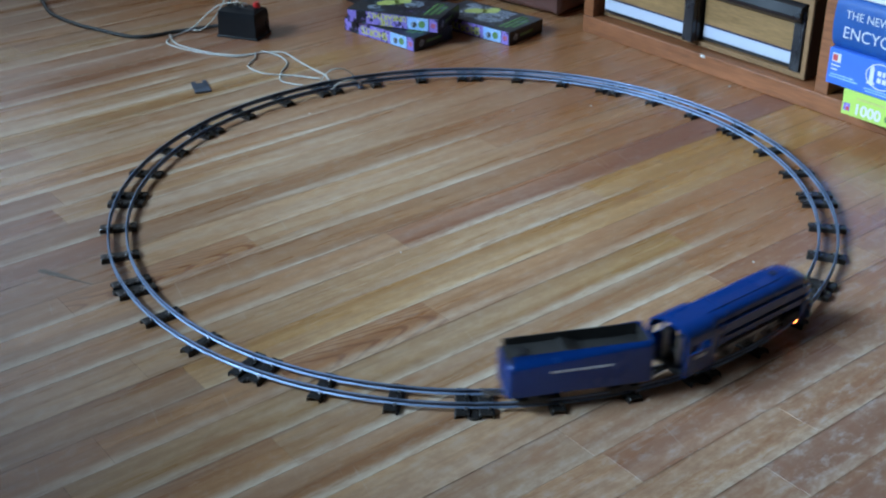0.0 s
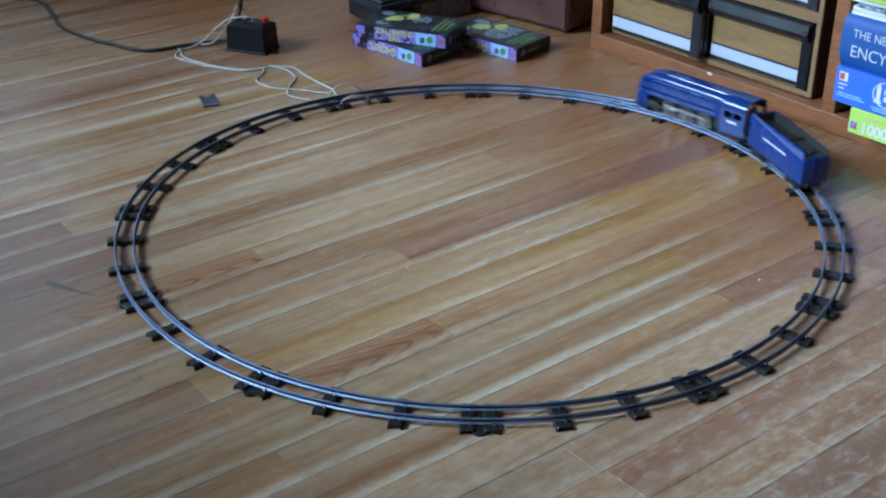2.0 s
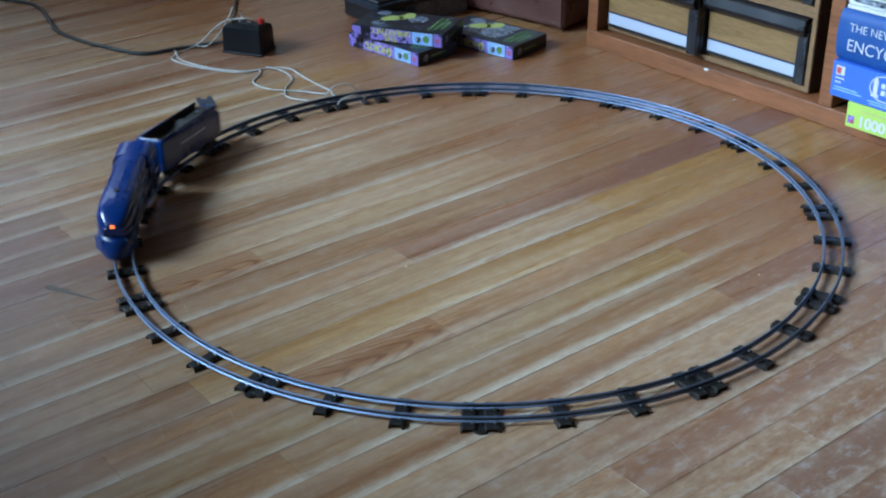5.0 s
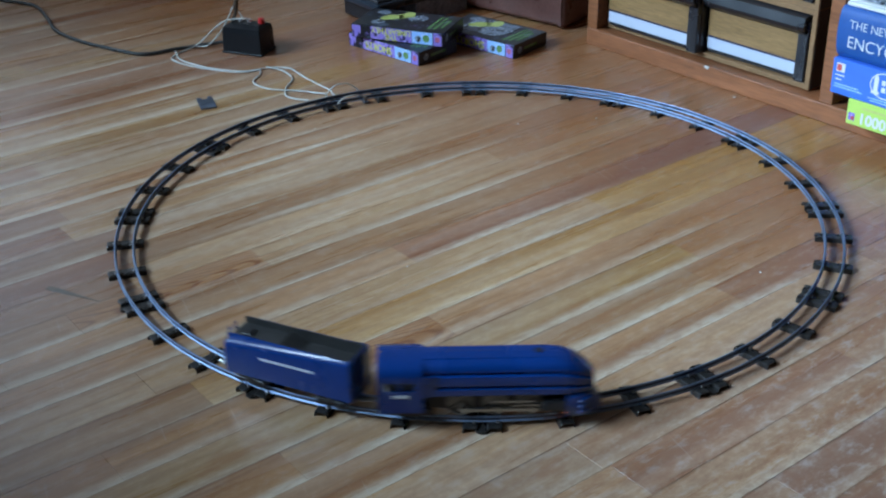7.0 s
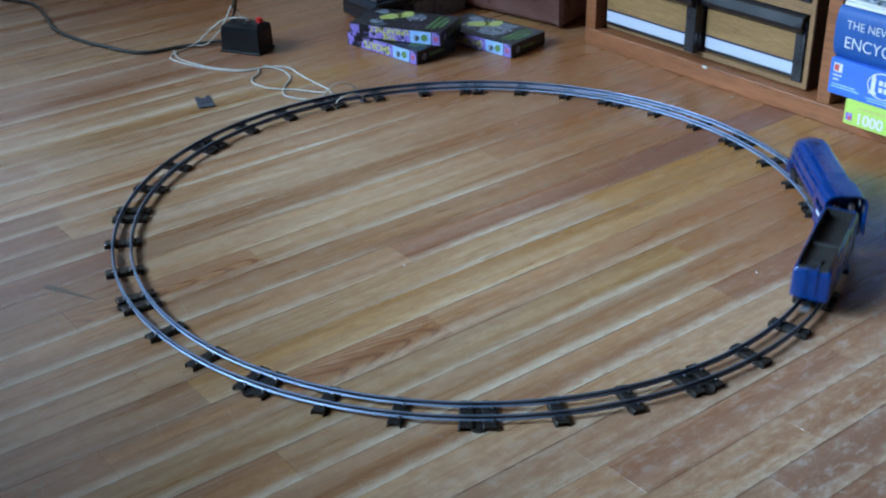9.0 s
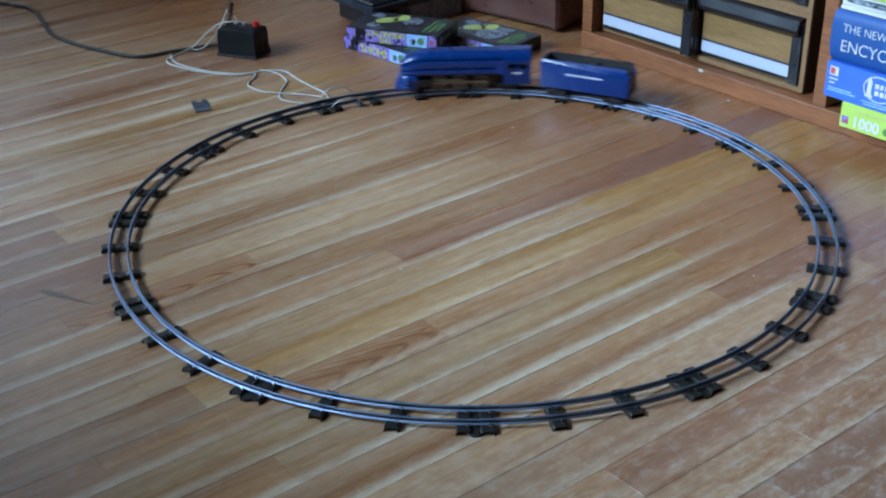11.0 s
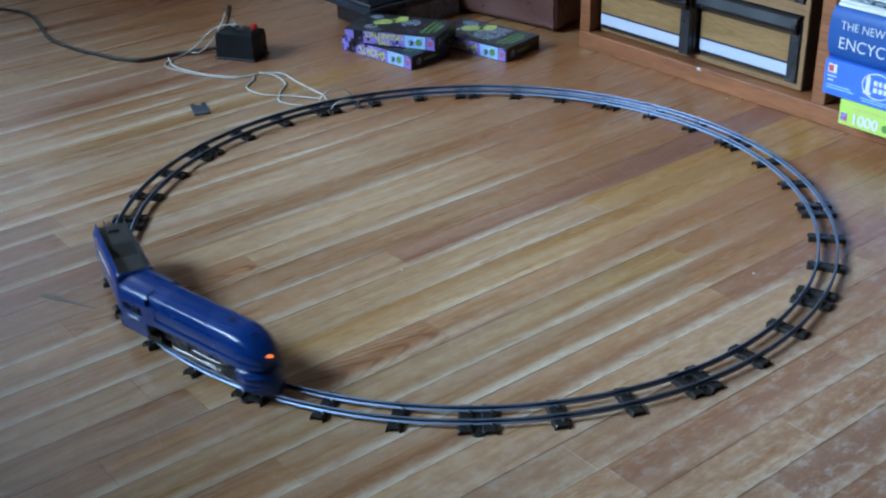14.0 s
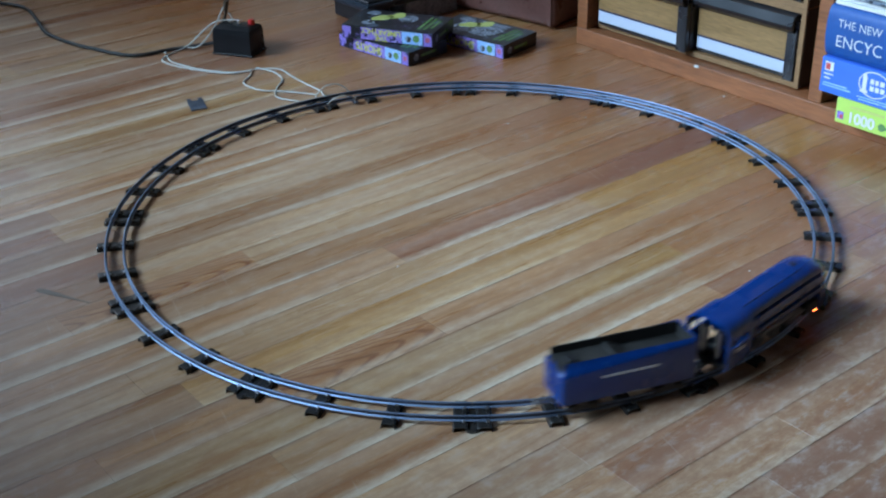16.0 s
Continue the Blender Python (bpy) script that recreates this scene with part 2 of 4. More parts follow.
PLANK = radians(38.8)
M = {
    "tan": plank_mat("tan_plank", (0.300, 0.140, 0.064), (0.465, 0.252, 0.120), (0.52, 0.390, 0.285), 0.38),
    "pale": plank_mat("pale_plank", (0.385, 0.205, 0.103), (0.53, 0.325, 0.170), (0.56, 0.440, 0.330), 0.42, hold=0.82),
    "rust": plank_mat("rust_plank", (0.250, 0.108, 0.052), (0.385, 0.195, 0.098), (0.47, 0.34, 0.265), 0.40, gold=(0.29, 0.100, 0.042)),
    "red": plank_mat("red_plank", (0.205, 0.076, 0.038), (0.345, 0.152, 0.076), (0.42, 0.285, 0.225), 0.36, gold=(0.255, 0.082, 0.038)),
    "red_figure": plank_mat("figured_red_plank", (0.225, 0.085, 0.040), (0.385, 0.185, 0.092), (0.44, 0.31, 0.245), 0.40, arches=0.35, gold=(0.215, 0.067, 0.032)),
    "yellow": plank_mat("yellow_plank", (0.36, 0.180, 0.064), (0.51, 0.300, 0.130), (0.53, 0.405, 0.30), 0.36, gold=(0.39, 0.162, 0.028)),
    "figure": plank_mat("figured_plank", (0.335, 0.145, 0.060), (0.475, 0.248, 0.116), (0.49, 0.37, 0.28), 0.22, arches=0.95),
    "subfloor": mat("subfloor_dust", (0.13, 0.075, 0.042), 0.9, grain=0.3),
    # unseen walls, kept dark to hold down the bounced light
    "plaster": mat("painted_plaster", (0.25, 0.22, 0.18), 0.8, grain=0.06, scale=8, bump=0.1),
    "ceiling": mat("ceiling_paint", (0.55, 0.54, 0.51), 0.9, grain=0.04, scale=6),
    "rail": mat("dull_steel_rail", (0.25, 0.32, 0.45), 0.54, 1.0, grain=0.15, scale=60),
    "rail_web": mat("shaded_web", (0.07, 0.085, 0.12), 0.45, 0.8, grain=0.3, scale=200),
    "tie": mat("black_oxide_tie", (0.030, 0.027, 0.025), 0.30, 0.3, grain=0.5, scale=150, bump=0.2),
    "lug": mat("bright_lug", (0.34, 0.34, 0.35), 0.4, 1.0),
    "clip": mat("blued_clip", (0.12, 0.14, 0.18), 0.4, 0.6, grain=0.3, scale=120),
    "blue": mat("royal_blue_paint", (0.0005, 0.031, 0.165), 0.24, grain=0.12, scale=90, spec=0.45, coat=0.4),
    "black": mat("black_paint", (0.012, 0.012, 0.014), 0.45, grain=0.3, scale=100),
    "coal": mat("coal_bunker", (0.022, 0.020, 0.018), 0.6, grain=0.4, scale=150, bump=0.5),
    "wheel": mat("wheel_iron", (0.03, 0.03, 0.032), 0.4, 0.6),
    "driver": mat("grey_driver", (0.19, 0.19, 0.19), 0.4, 0.7, grain=0.2, scale=200),
    "silver": mat("silver_rod", (0.36, 0.36, 0.35), 0.34, 1.0),
    "white": mat("white_lettering", (0.62, 0.66, 0.72), 0.5),
    "lamp": mat("orange_lamp", (0.8, 0.3, 0.1), 0.4, emit=((1.0, 0.20, 0.04), 3.0)),
    "ember": mat("orange_glow", (0.8, 0.3, 0.1), 0.4, emit=((1.0, 0.13, 0.03), 36.0)),
    "bakelite": mat("black_bakelite", (0.006, 0.007, 0.009), 0.33, grain=0.3, scale=60, bump=0.15, spec=0.35),
    "red_knob": mat("red_knob", (0.55, 0.02, 0.02), 0.35),
    "brass": mat("nickel_post", (0.6, 0.6, 0.62), 0.3, 1.0),
    "cord": mat("dark_cord", (0.022, 0.024, 0.024), 0.55),
    "wire": mat("pale_wire", (0.50, 0.50, 0.46), 0.5, grain=0.15, scale=80),
    "brown_plug": mat("brown_plug", (0.06, 0.035, 0.02), 0.5),
    "oak": mat("bookcase_wood", (0.255, 0.092, 0.036), 0.40, grain=0.5, scale=25, stretch=(1.2, 9, 9), bump=0.1),
    "board": mat("board_edge", (0.25, 0.135, 0.058), 0.6, grain=0.2, scale=120),
    "vinyl": mat("woodgrain_vinyl", (0.27, 0.155, 0.06), 0.42, grain=0.4, scale=30, stretch=(1.5, 10, 12)),
    "plastic": mat("black_plastic", (0.012, 0.013, 0.017), 0.30, grain=0.2, scale=80, coat=0.1),
    "label": mat("white_label", (0.49, 0.545, 0.65), 0.5),
    "navy": mat("navy_line", (0.02, 0.02, 0.06), 0.5),
    "leather": mat("brown_leatherette", (0.120, 0.052, 0.042), 0.32, grain=0.35, scale=140, bump=0.4),
    "binding_and_shade": mat("dark_binding", (0.02, 0.012, 0.010), 0.5),
    "card_black": print_mat("glossy_black_card", (0.010, 0.011, 0.015), (((0.07, 0.10, 0.15), 0.58, 0.64), ((0.12, 0.09, 0.26), 0.66, 0.70)), 45),
    "card_purple": print_mat("purple_print", (0.26, 0.19, 0.60), (((0.03, 0.02, 0.08), 0.56, 0.60), ((0.50, 0.46, 0.80), 0.60, 0.66)), 110),
    "card_sky": print_mat("sky_print", (0.28, 0.50, 0.85), (((0.03, 0.06, 0.10), 0.60, 0.64), ((0.55, 0.68, 0.90), 0.55, 0.65)), 120),
    "card_yellow": mat("yellow_print", (0.62, 0.62, 0.10), 0.3),
    "card_lime": mat("lime_print", (0.50, 0.56, 0.16), 0.3, grain=0.2, scale=90),
    "card_green": mat("green_print", (0.10, 0.22, 0.07), 0.3, grain=0.3),
    "card_rose": mat("rose_print", (0.40, 0.10, 0.16), 0.3, grain=0.4, scale=200),
    "card_red": mat("red_print", (0.55, 0.08, 0.08), 0.3),
    "card_slate": print_mat("slate_print", (0.17, 0.21, 0.27), (((0.02, 0.025, 0.03), 0.50, 0.55), ((0.42, 0.47, 0.55), 0.56, 0.62)), 90),
    "book_blue": mat("blue_cloth", (0.011, 0.080, 0.29), 0.42, grain=0.12, scale=160, bump=0.15),
    "box_blue": mat("bright_blue_card", (0.045, 0.16, 0.62), 0.35, grain=0.10, scale=40),
    "box_green": mat("yellow_green_card", (0.48, 0.68, 0.13), 0.4, grain=0.08, scale=40),
    "paper": mat("white_paper", (0.70, 0.70, 0.68), 0.7, grain=0.1, scale=100),
    "speckle": mat("speckled_grey_card", (0.20, 0.21, 0.24), 0.5, grain=0.7, scale=260),
    "device": mat("blue_black_plastic", (0.018, 0.026, 0.038), 0.3, grain=0.2, scale=50),
    "sliver": mat("dull_sliver", (0.19, 0.15, 0.12), 0.7, grain=0.3, scale=120),
    "chip": mat("white_chip", (0.62, 0.60, 0.56), 0.7),
}


# ---- building helpers ----
def part(name, bm, material, parent=None, label="", smooth=False):
    me = bpy.data.meshes.new(name)
    bmesh.ops.recalc_face_normals(bm, faces=bm.faces)
    bm.to_mesh(me)
    bm.free()
    me.materials.append(M[material])
    if smooth:
        for f in me.polygons:
            f.use_smooth = True
        me.set_sharp_from_angle(angle=radians(35))
    ob = new(name, me)
    ob.parent = parent
    if label:
        ob["label"] = label
    return ob


def thing(name, label, category, m=None, group="", kind=""):
    ob = new(name)
    ob.empty_display_size = 0.02
    if m is not None:
        ob.matrix_world = m
    return tagged(ob, label, category, group, kind)


def box(bm, c, s, bevel=0.0, m=None, segments=1):
    tmp = bmesh.new()
    bmesh.ops.create_cube(tmp, size=1)
    bmesh.ops.transform(tmp, matrix=Matrix.Translation(c) @ Matrix.Diagonal((*s, 1)), verts=tmp.verts)
    if bevel:
        bmesh.ops.bevel(tmp, geom=list(tmp.edges), offset=bevel, segments=segments, profile=0.6, affect="EDGES")
    if m is not None:
        bmesh.ops.transform(tmp, matrix=m, verts=tmp.verts)
    me = bpy.data.meshes.new("tmp")
    tmp.to_mesh(me)
    tmp.free()
    bm.from_mesh(me)
    bpy.data.meshes.remove(me)
    return bm


def cyl(bm, c, axis, r, depth, segments=20, r2=None):
    turn = Vector((0, 0, 1)).rotation_difference(Vector(axis)).to_matrix().to_4x4()
    bmesh.ops.create_cone(bm, cap_ends=True, segments=segments, radius1=r, radius2=r if r2 is None else r2, depth=depth, matrix=Matrix.Translation(c) @ turn)
    return bm


def boxed(c, s, bevel=0.0, segments=1):
    return box(bmesh.new(), c, s, bevel, None, segments)


def smooth_line(points, steps=8):
    pts = [Vector(p) for p in points]
    ext = [pts[0] * 2 - pts[1]] + pts + [pts[-1] * 2 - pts[-2]]
    out = []
    for i in range(1, len(ext) - 2):
        a, b, c, d = ext[i - 1:i + 3]
        for k in range(steps):
            t = k / steps
            out.append(0.5 * (2 * b + (c - a) * t + (2 * a - 5 * b + 4 * c - d) * t * t + (3 * b - a - 3 * c + d) * t ** 3))
    out.append(pts[-1])
    return out


def tube(bm, points, r, sides=8, steps=8):
    line = smooth_line(points, steps)
    rings = []
    for i, p in enumerate(line):
        d = (line[min(i + 1, len(line) - 1)] - line[max(i - 1, 0)]).normalized()
        side = d.cross(Vector((0, 0, 1)))
        side = side.normalized() if side.length > 1e-4 else Vector((1, 0, 0))
        up = side.cross(d).normalized()
        rings.append([bm.verts.new(p + (side * math.cos(a) + up * math.sin(a)) * r) for a in (2 * math.pi * k / sides for k in range(sides))])
    for a, b in zip(rings, rings[1:]):
        for k in range(sides):
            bm.faces.new((a[k], a[(k + 1) % sides], b[(k + 1) % sides], b[k]))
    bm.faces.new(rings[0])
    bm.faces.new(rings[-1][::-1])
    return bm


def lettering(name, text, size, m, material, parent, label="", squeeze=1.0, bold=0.012):
    cu = bpy.data.curves.new(name, "FONT")
    cu.offset = size * bold
    cu.body, cu.size, cu.extrude, cu.align_x, cu.align_y = text, size, 0.00015, "CENTER", "CENTER"
    tmp = bpy.data.objects.new(name, cu)
    me = bpy.data.meshes.new_from_object(tmp)
    bpy.data.objects.remove(tmp)
    me.name = name
    me.materials.clear()
    me.materials.append(M[material])
    me.transform(m @ Matrix.Diagonal((squeeze, 1, 1, 1)))
    ob = new(name, me)
    ob.parent = parent
    if label:
        ob["label"] = label
    return ob


def loft(bm, sections, cap=True):
    rings = [[bm.verts.new(p) for p in s] for s in sections]
    n = len(rings[0])
    for a, b in zip(rings, rings[1:]):
        for k in range(n):
            bm.faces.new((a[k], a[(k + 1) % n], b[(k + 1) % n], b[k]))
    if cap:
        bm.faces.new(rings[0])
        bm.faces.new(rings[-1][::-1])
    return bm


# ---- room shell: unseen, added to close the room and shape the light ----
def wall(name, pieces):
    """Pieces (a0, a1, b0, b1, z0, z1) in the room's own directions."""
    bm = bmesh.new()
    turn = Matrix(((E1.x, E2.x, 0, 0), (E1.y, E2.y, 0, 0), (0, 0, 1, 0), (0, 0, 0, 1)))
    for a0, a1, b0, b1, z0, z1 in pieces:
        box(bm, ((a0 + a1) / 2, (b0 + b1) / 2, (z0 + z1) / 2), (a1 - a0, b1 - b0, z1 - z0), 0, turn)
    return tagged(part(name, bm, "plaster"), "plain unseen brown wall added to close the room", "wall", kind="structure")


T = 0.15
a, w, s, h = WIN_WEST
wall("wall_west", [(NORTH, a - w / 2, WEST - T, WEST, 0, HIGH), (a + w / 2, SOUTH, WEST - T, WEST, 0, HIGH),
                   (a - w / 2, a + w / 2, WEST - T, WEST, 0, s), (a - w / 2, a + w / 2, WEST - T, WEST, h, HIGH)])
b, w, s, h = WIN_NORTH
wall("wall_north", [(NORTH - T, NORTH, WEST - T, b - w / 2, 0, HIGH), (NORTH - T, NORTH, b + w / 2, EAST + T, 0, HIGH),
                    (NORTH - T, NORTH, b - w / 2, b + w / 2, 0, s), (NORTH - T, NORTH, b - w / 2, b + w / 2, h, HIGH)])
wall("wall_east", [(NORTH, SOUTH, EAST, EAST + T, 0, HIGH)])
wall("wall_south", [(SOUTH, SOUTH + T, WEST - T, EAST + T, 0, HIGH)])
bm = bmesh.new()
turn = Matrix(((E1.x, E2.x, 0, 0), (E1.y, E2.y, 0, 0), (0, 0, 1, 0), (0, 0, 0, 1)))
box(bm, ((NORTH + SOUTH) / 2, (WEST + EAST) / 2, HIGH + 0.08), (SOUTH - NORTH + 0.4, EAST - WEST + 0.4, 0.16), 0, turn)
tagged(part("ceiling", bm, "ceiling"), "plain unseen white ceiling added to close the room", "ceiling", kind="structure")


# ---- track ----
R, GAUGE = 0.4862, 0.0242
LOOP = pose(-0.0022, 0.0088, 0)      # centre of the loop
RAIL_TOP = 0.0135


def rail_mesh(radius):
    """Hollow round head, thin web and a sloping foot, bent to the loop."""
    prof = []
    for k in range(9):
        ang = radians(-50 + 280 * k / 8)
        prof.append((0.00125 * math.cos(ang), 0.01225 + 0.00125 * math.sin(ang)))
    prof += [(-0.0004, 0.0107), (-0.0004, 0.0084), (-0.0018, 0.0070), (-0.0019, 0.0064), (0.0019, 0.0064), (0.0018, 0.0070), (0.0004, 0.0084), (0.0004, 0.0107)]
    secs = []
    for k in range(17):
        ang = radians(-14.985 + 29.97 * k / 16)
        secs.append([((radius + x) * math.cos(ang), (radius + x) * math.sin(ang), z) for x, z in prof])
    return loft(bmesh.new(), secs)


def tie_mesh():
    """Pressed channel sleeper, open at both ends, with splayed feet."""
    bm = bmesh.new()
    prof = [(-0.0089, 0.0), (-0.0084, 0.0004), (-0.0078, 0.0056), (-0.0066, 0.0064), (0.0066, 0.0064), (0.0078, 0.0056), (0.0084, 0.0004), (0.0089, 0.0),
            (0.0080, 0.0), (0.0076, 0.0004), (0.0070, 0.0048), (0.0062, 0.0055), (-0.0062, 0.0055), (-0.0070, 0.0048), (-0.0076, 0.0004), (-0.0080, 0.0)]
    secs = []
    for x, lift, wide in ((-0.0245, -0.0006, 0.92), (-0.0225, 0.0, 1.0), (-0.008, 0.0, 1.0), (-0.006, -0.0006, 0.97), (0.006, -0.0006, 0.97), (0.008, 0.0, 1.0), (0.0225, 0.0, 1.0), (0.0245, -0.0006, 0.92)):
        secs.append([(x, y * wide, max(0, z + (lift if z > 0.003 else 0))) for y, z in prof])
    loft(bm, secs)
    return bm


def lug_mesh():
    bm = bmesh.new()
    for side in (-1, 1):
        for out in (-1, 1):
            box(bm, (side * GAUGE / 2 + out * 0.0028, 0.0035, 0.0072), (0.0030, 0.0036, 0.0026), 0.0004)
    return bm


def track_section():
    ob = thing("track_section", "curved toy track section with steel rails and black ties", "track", group="track sections in the loop")
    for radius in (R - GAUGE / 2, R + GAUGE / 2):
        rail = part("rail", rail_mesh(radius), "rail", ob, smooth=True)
        rail.data.materials.append(M["rail_web"])     # web coloured dark in place of the shade under the head
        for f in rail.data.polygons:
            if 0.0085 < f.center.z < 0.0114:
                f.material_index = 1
    tie, lug = None, None
    for ang in (-13.55, -4.85, 4.85, 13.55):
        here = pose(0, 0, 0, 0, 0, ang) @ pose(R, 0, 0)
        if tie is None:
            tie, lug = part("tie", tie_mesh(), "tie", ob, "black pressed-metal tie"), part("lug", lug_mesh(), "lug", None, "bright metal lug")
            lug.parent = tie
            tie.matrix_basis = here
        else:
            t2, l2 = new("tie", tie.data), new("lug", lug.data)
            t2["label"], l2["label"] = tie["label"], lug["label"]
            t2.parent, l2.parent, t2.matrix_basis = ob, t2, here
    return ob


first = track_section()
first.matrix_basis = LOOP @ pose(0, 0, 0, 0, 0, 15)
for k in range(1, 12):
    copy_thing(first, LOOP @ pose(0, 0, 0, 0, 0, 15 + 30 * k))


def clip_mesh():
    bm = bmesh.new()
    box(bm, (0, 0, 0.0012), (0.036, 0.034, 0.0012), 0.0003)
    for x in (-0.012, 0.012):
        box(bm, (x, 0.020, 0.0012), (0.010, 0.010, 0.0012), 0.0003)
    box(bm, (0, -0.0175, 0.0018), (0.034, 0.0016, 0.0024), 0.0003)
    box(bm, (0, 0, 0.0021), (0.030, 0.006, 0.0006), 0.0002)
    return bm


def joint_clip_mesh():
    bm = bmesh.new()
    box(bm, (0.0, 0, 0.0016), (0.046, 0.009, 0.0028), 0.0008)
    cyl(bm, (0.0185, 0, 0.0017), (0, 0, 1), 0.0088, 0.0030, 20)
    return bm


loose = part("track_clip", clip_mesh(), "clip", smooth=False)
loose.matrix_basis = pose(-0.464, 0.444, 0.0, 0, 0, 20) @ Matrix.Diagonal((0.78, 1.30, 1, 1))
tagged(loose, "loose flat dark metal track clip lying on the floorboards", "track clip")
clip = None
for ang in (210, 240, 270, 300):
    m = LOOP @ pose(0, 0, 0, 0, 0, ang) @ pose(R, 0, 0)
    if clip is None:
        clip = tagged(part("track_clip", joint_clip_mesh(), "tie"), "black metal clip locking two track sections together", "track clip", "track clips at the joints")
        clip.matrix_basis = m
    else:
        copy_thing(clip, m)


# ---- locomotive ----
LOCO_L, HALF_W = 0.236, 0.026


def loco_profile(w, top, low, n=7):
    """Half outline from the skirt up to the roof, mirrored; with two bead lines along the side."""
    hgt = top - low
    half = [(w * 0.985, low), (w, low + 0.002), (w, low + 0.10 * hgt), (w, low + 0.205 * hgt), (w - 0.0036, low + 0.225 * hgt), (w - 0.0042, low + 0.28 * hgt), (w - 0.0010, low + 0.31 * hgt),
            (w - 0.0006, low + 0.46 * hgt), (w - 0.0014, low + 0.60 * hgt), (w - 0.0056, low + 0.625 * hgt), (w - 0.0064, low + 0.68 * hgt), (w - 0.0038, low + 0.705 * hgt)]
    w2, z0 = w - 0.0038, low + 0.705 * hgt
    for k in range(1, n + 1):
        ang = radians(90 * k / n)
        half.append((w2 * math.cos(ang) ** 0.72, z0 + (top - z0) * math.sin(ang) ** 0.85))
    half[-1] = (0.0, top)
    return half + [(-y, z) for y, z in reversed(half[:-1])]


def loco_body():
    secs = []
    for x in (-0.074, -0.070, -0.02, 0.03, 0.060, 0.072, 0.080, 0.088, 0.094, 0.099, 0.103, 0.1058, 0.1072):
        t = max(0.0, (x - 0.055) / 0.0530)
        w = HALF_W * math.sqrt(max(0.0, 1 - 0.78 * t ** 3.2))
        top = 0.0870 - 0.0220 * t ** 2.6
        low = 0.0495
        secs.append([(x, y, z) for y, z in loco_profile(w, top, low)])
    bm = bmesh.new()
    loft(bm, secs)
    return bm


def pilot_body():
    """Prow-shaped apron below the nose, running forward and down to the rail."""
    secs = []
    for z, front, w in ((0.0185, 0.1175, 0.0200), (0.022, 0.1185, 0.0225), (0.034, 0.1150, 0.0250), (0.041, 0.1115, 0.0258), (0.0455, 0.1080, 0.0250), (0.0475, 0.1040, 0.0225)):
        ring = [(0.078, -w, z), (0.085, -w, z)]
        for k in range(15):
            ang = radians(-90 + 180 * k / 14)
            ring.append((0.085 + (front - 0.085) * max(0.0, math.cos(ang)) ** 0.95, w * math.copysign(abs(math.sin(ang)) ** 1.1, math.sin(ang)), z))
        ring += [(0.085, w, z), (0.078, w, z)]
        secs.append(ring)
    return loft(bmesh.new(), secs)


def cab_roof():
    w, bm = HALF_W + 0.0024, bmesh.new()
    secs = []
    for x, sc in ((-0.118, 1.0), (-0.1175, 1.0), (-0.078, 1.0), (-0.071, 0.985)):
        outer, inner = [], []
        for k in range(15):
            ang = radians(180 * k / 14)
            c, s = math.cos(ang), math.sin(ang)
            sg = 1 if c >= 0 else -1
            outer.append((x, sg * w * sc * abs(c) ** 0.6, 0.0700 + 0.0182 * sc * s ** 0.8))
            inner.append((x, sg * (w - 0.0018) * sc * abs(c) ** 0.6, 0.0700 + 0.0164 * sc * s ** 0.8))
        secs.append(outer + inner[::-1])
    return loft(bm, secs)


def cab_side(sign):
    bm, y = bmesh.new(), sign * (HALF_W + 0.0013)
    for x0, x1, z0, z1 in ((-0.118, -0.071, 0.0310, 0.0575), (-0.118, -0.112, 0.0575, 0.0705), (-0.0965, -0.0935, 0.0575, 0.0705), (-0.079, -0.071, 0.0575, 0.0705), (-0.112, -0.0965, 0.0680, 0.0705), (-0.0935, -0.079, 0.0680, 0.0705)):
        box(bm, ((x0 + x1) / 2, y, (z0 + z1) / 2), (x1 - x0, 0.0018, z1 - z0))
    return bm


def spoked_wheel(r, width, sign, spokes=10):
    """Spoked driver with a flange; turns about its own y axis."""
    bm = bmesh.new()
    n = 32
    secs = []
    for rad, y in ((r, 0.5), (r, -0.5), (r * 0.82, -0.5), (r * 0.82, 0.5)):
        secs.append([(rad * math.cos(2 * math.pi * k / n), y * width, rad * math.sin(2 * math.pi * k / n)) for k in range(n)])
    loft(bm, secs + [secs[0]], cap=False)
    cyl(bm, (0, -sign * width * 0.42, 0), (0, 1, 0), r * 1.10, width * 0.28, n)
    cyl(bm, (0, sign * width * 0.1, 0), (0, 1, 0), r * 0.26, width * 1.0, 14)
    for k in range(spokes):
        box(bm, (r * 0.52, 0, 0), (r * 0.72, width * 0.7, r * 0.10), 0, pose(0, 0, 0, 0, 360 * k / spokes, 0))
    box(bm, (-r * 0.55, sign * width * 0.05, 0), (r * 0.42, width * 0.8, r * 0.75), 0)
    bmesh.ops.remove_doubles(bm, verts=bm.verts, dist=1e-6)
    return bm


def disc_wheel(r, width, sign):
    bm = bmesh.new()
    cyl(bm, (0, 0, 0), (0, 1, 0), r, width, 24)
    cyl(bm, (0, -sign * width * 0.45, 0), (0, 1, 0), r * 1.14, width * 0.3, 24)
    cyl(bm, (0, sign * width * 0.5, 0), (0, 1, 0), r * 0.3, width * 0.5, 12)
    for k in range(6):
        box(bm, (r * 0.62 * math.cos(k * 1.0472), sign * width * 0.5, r * 0.62 * math.sin(k * 1.0472)), (r * 0.22, width * 0.2, r * 0.22))
    return bm


DRIVER_R, SMALL_R, WHEEL_Y = 0.0138, 0.0078, GAUGE / 2
spinners, rods = [], []

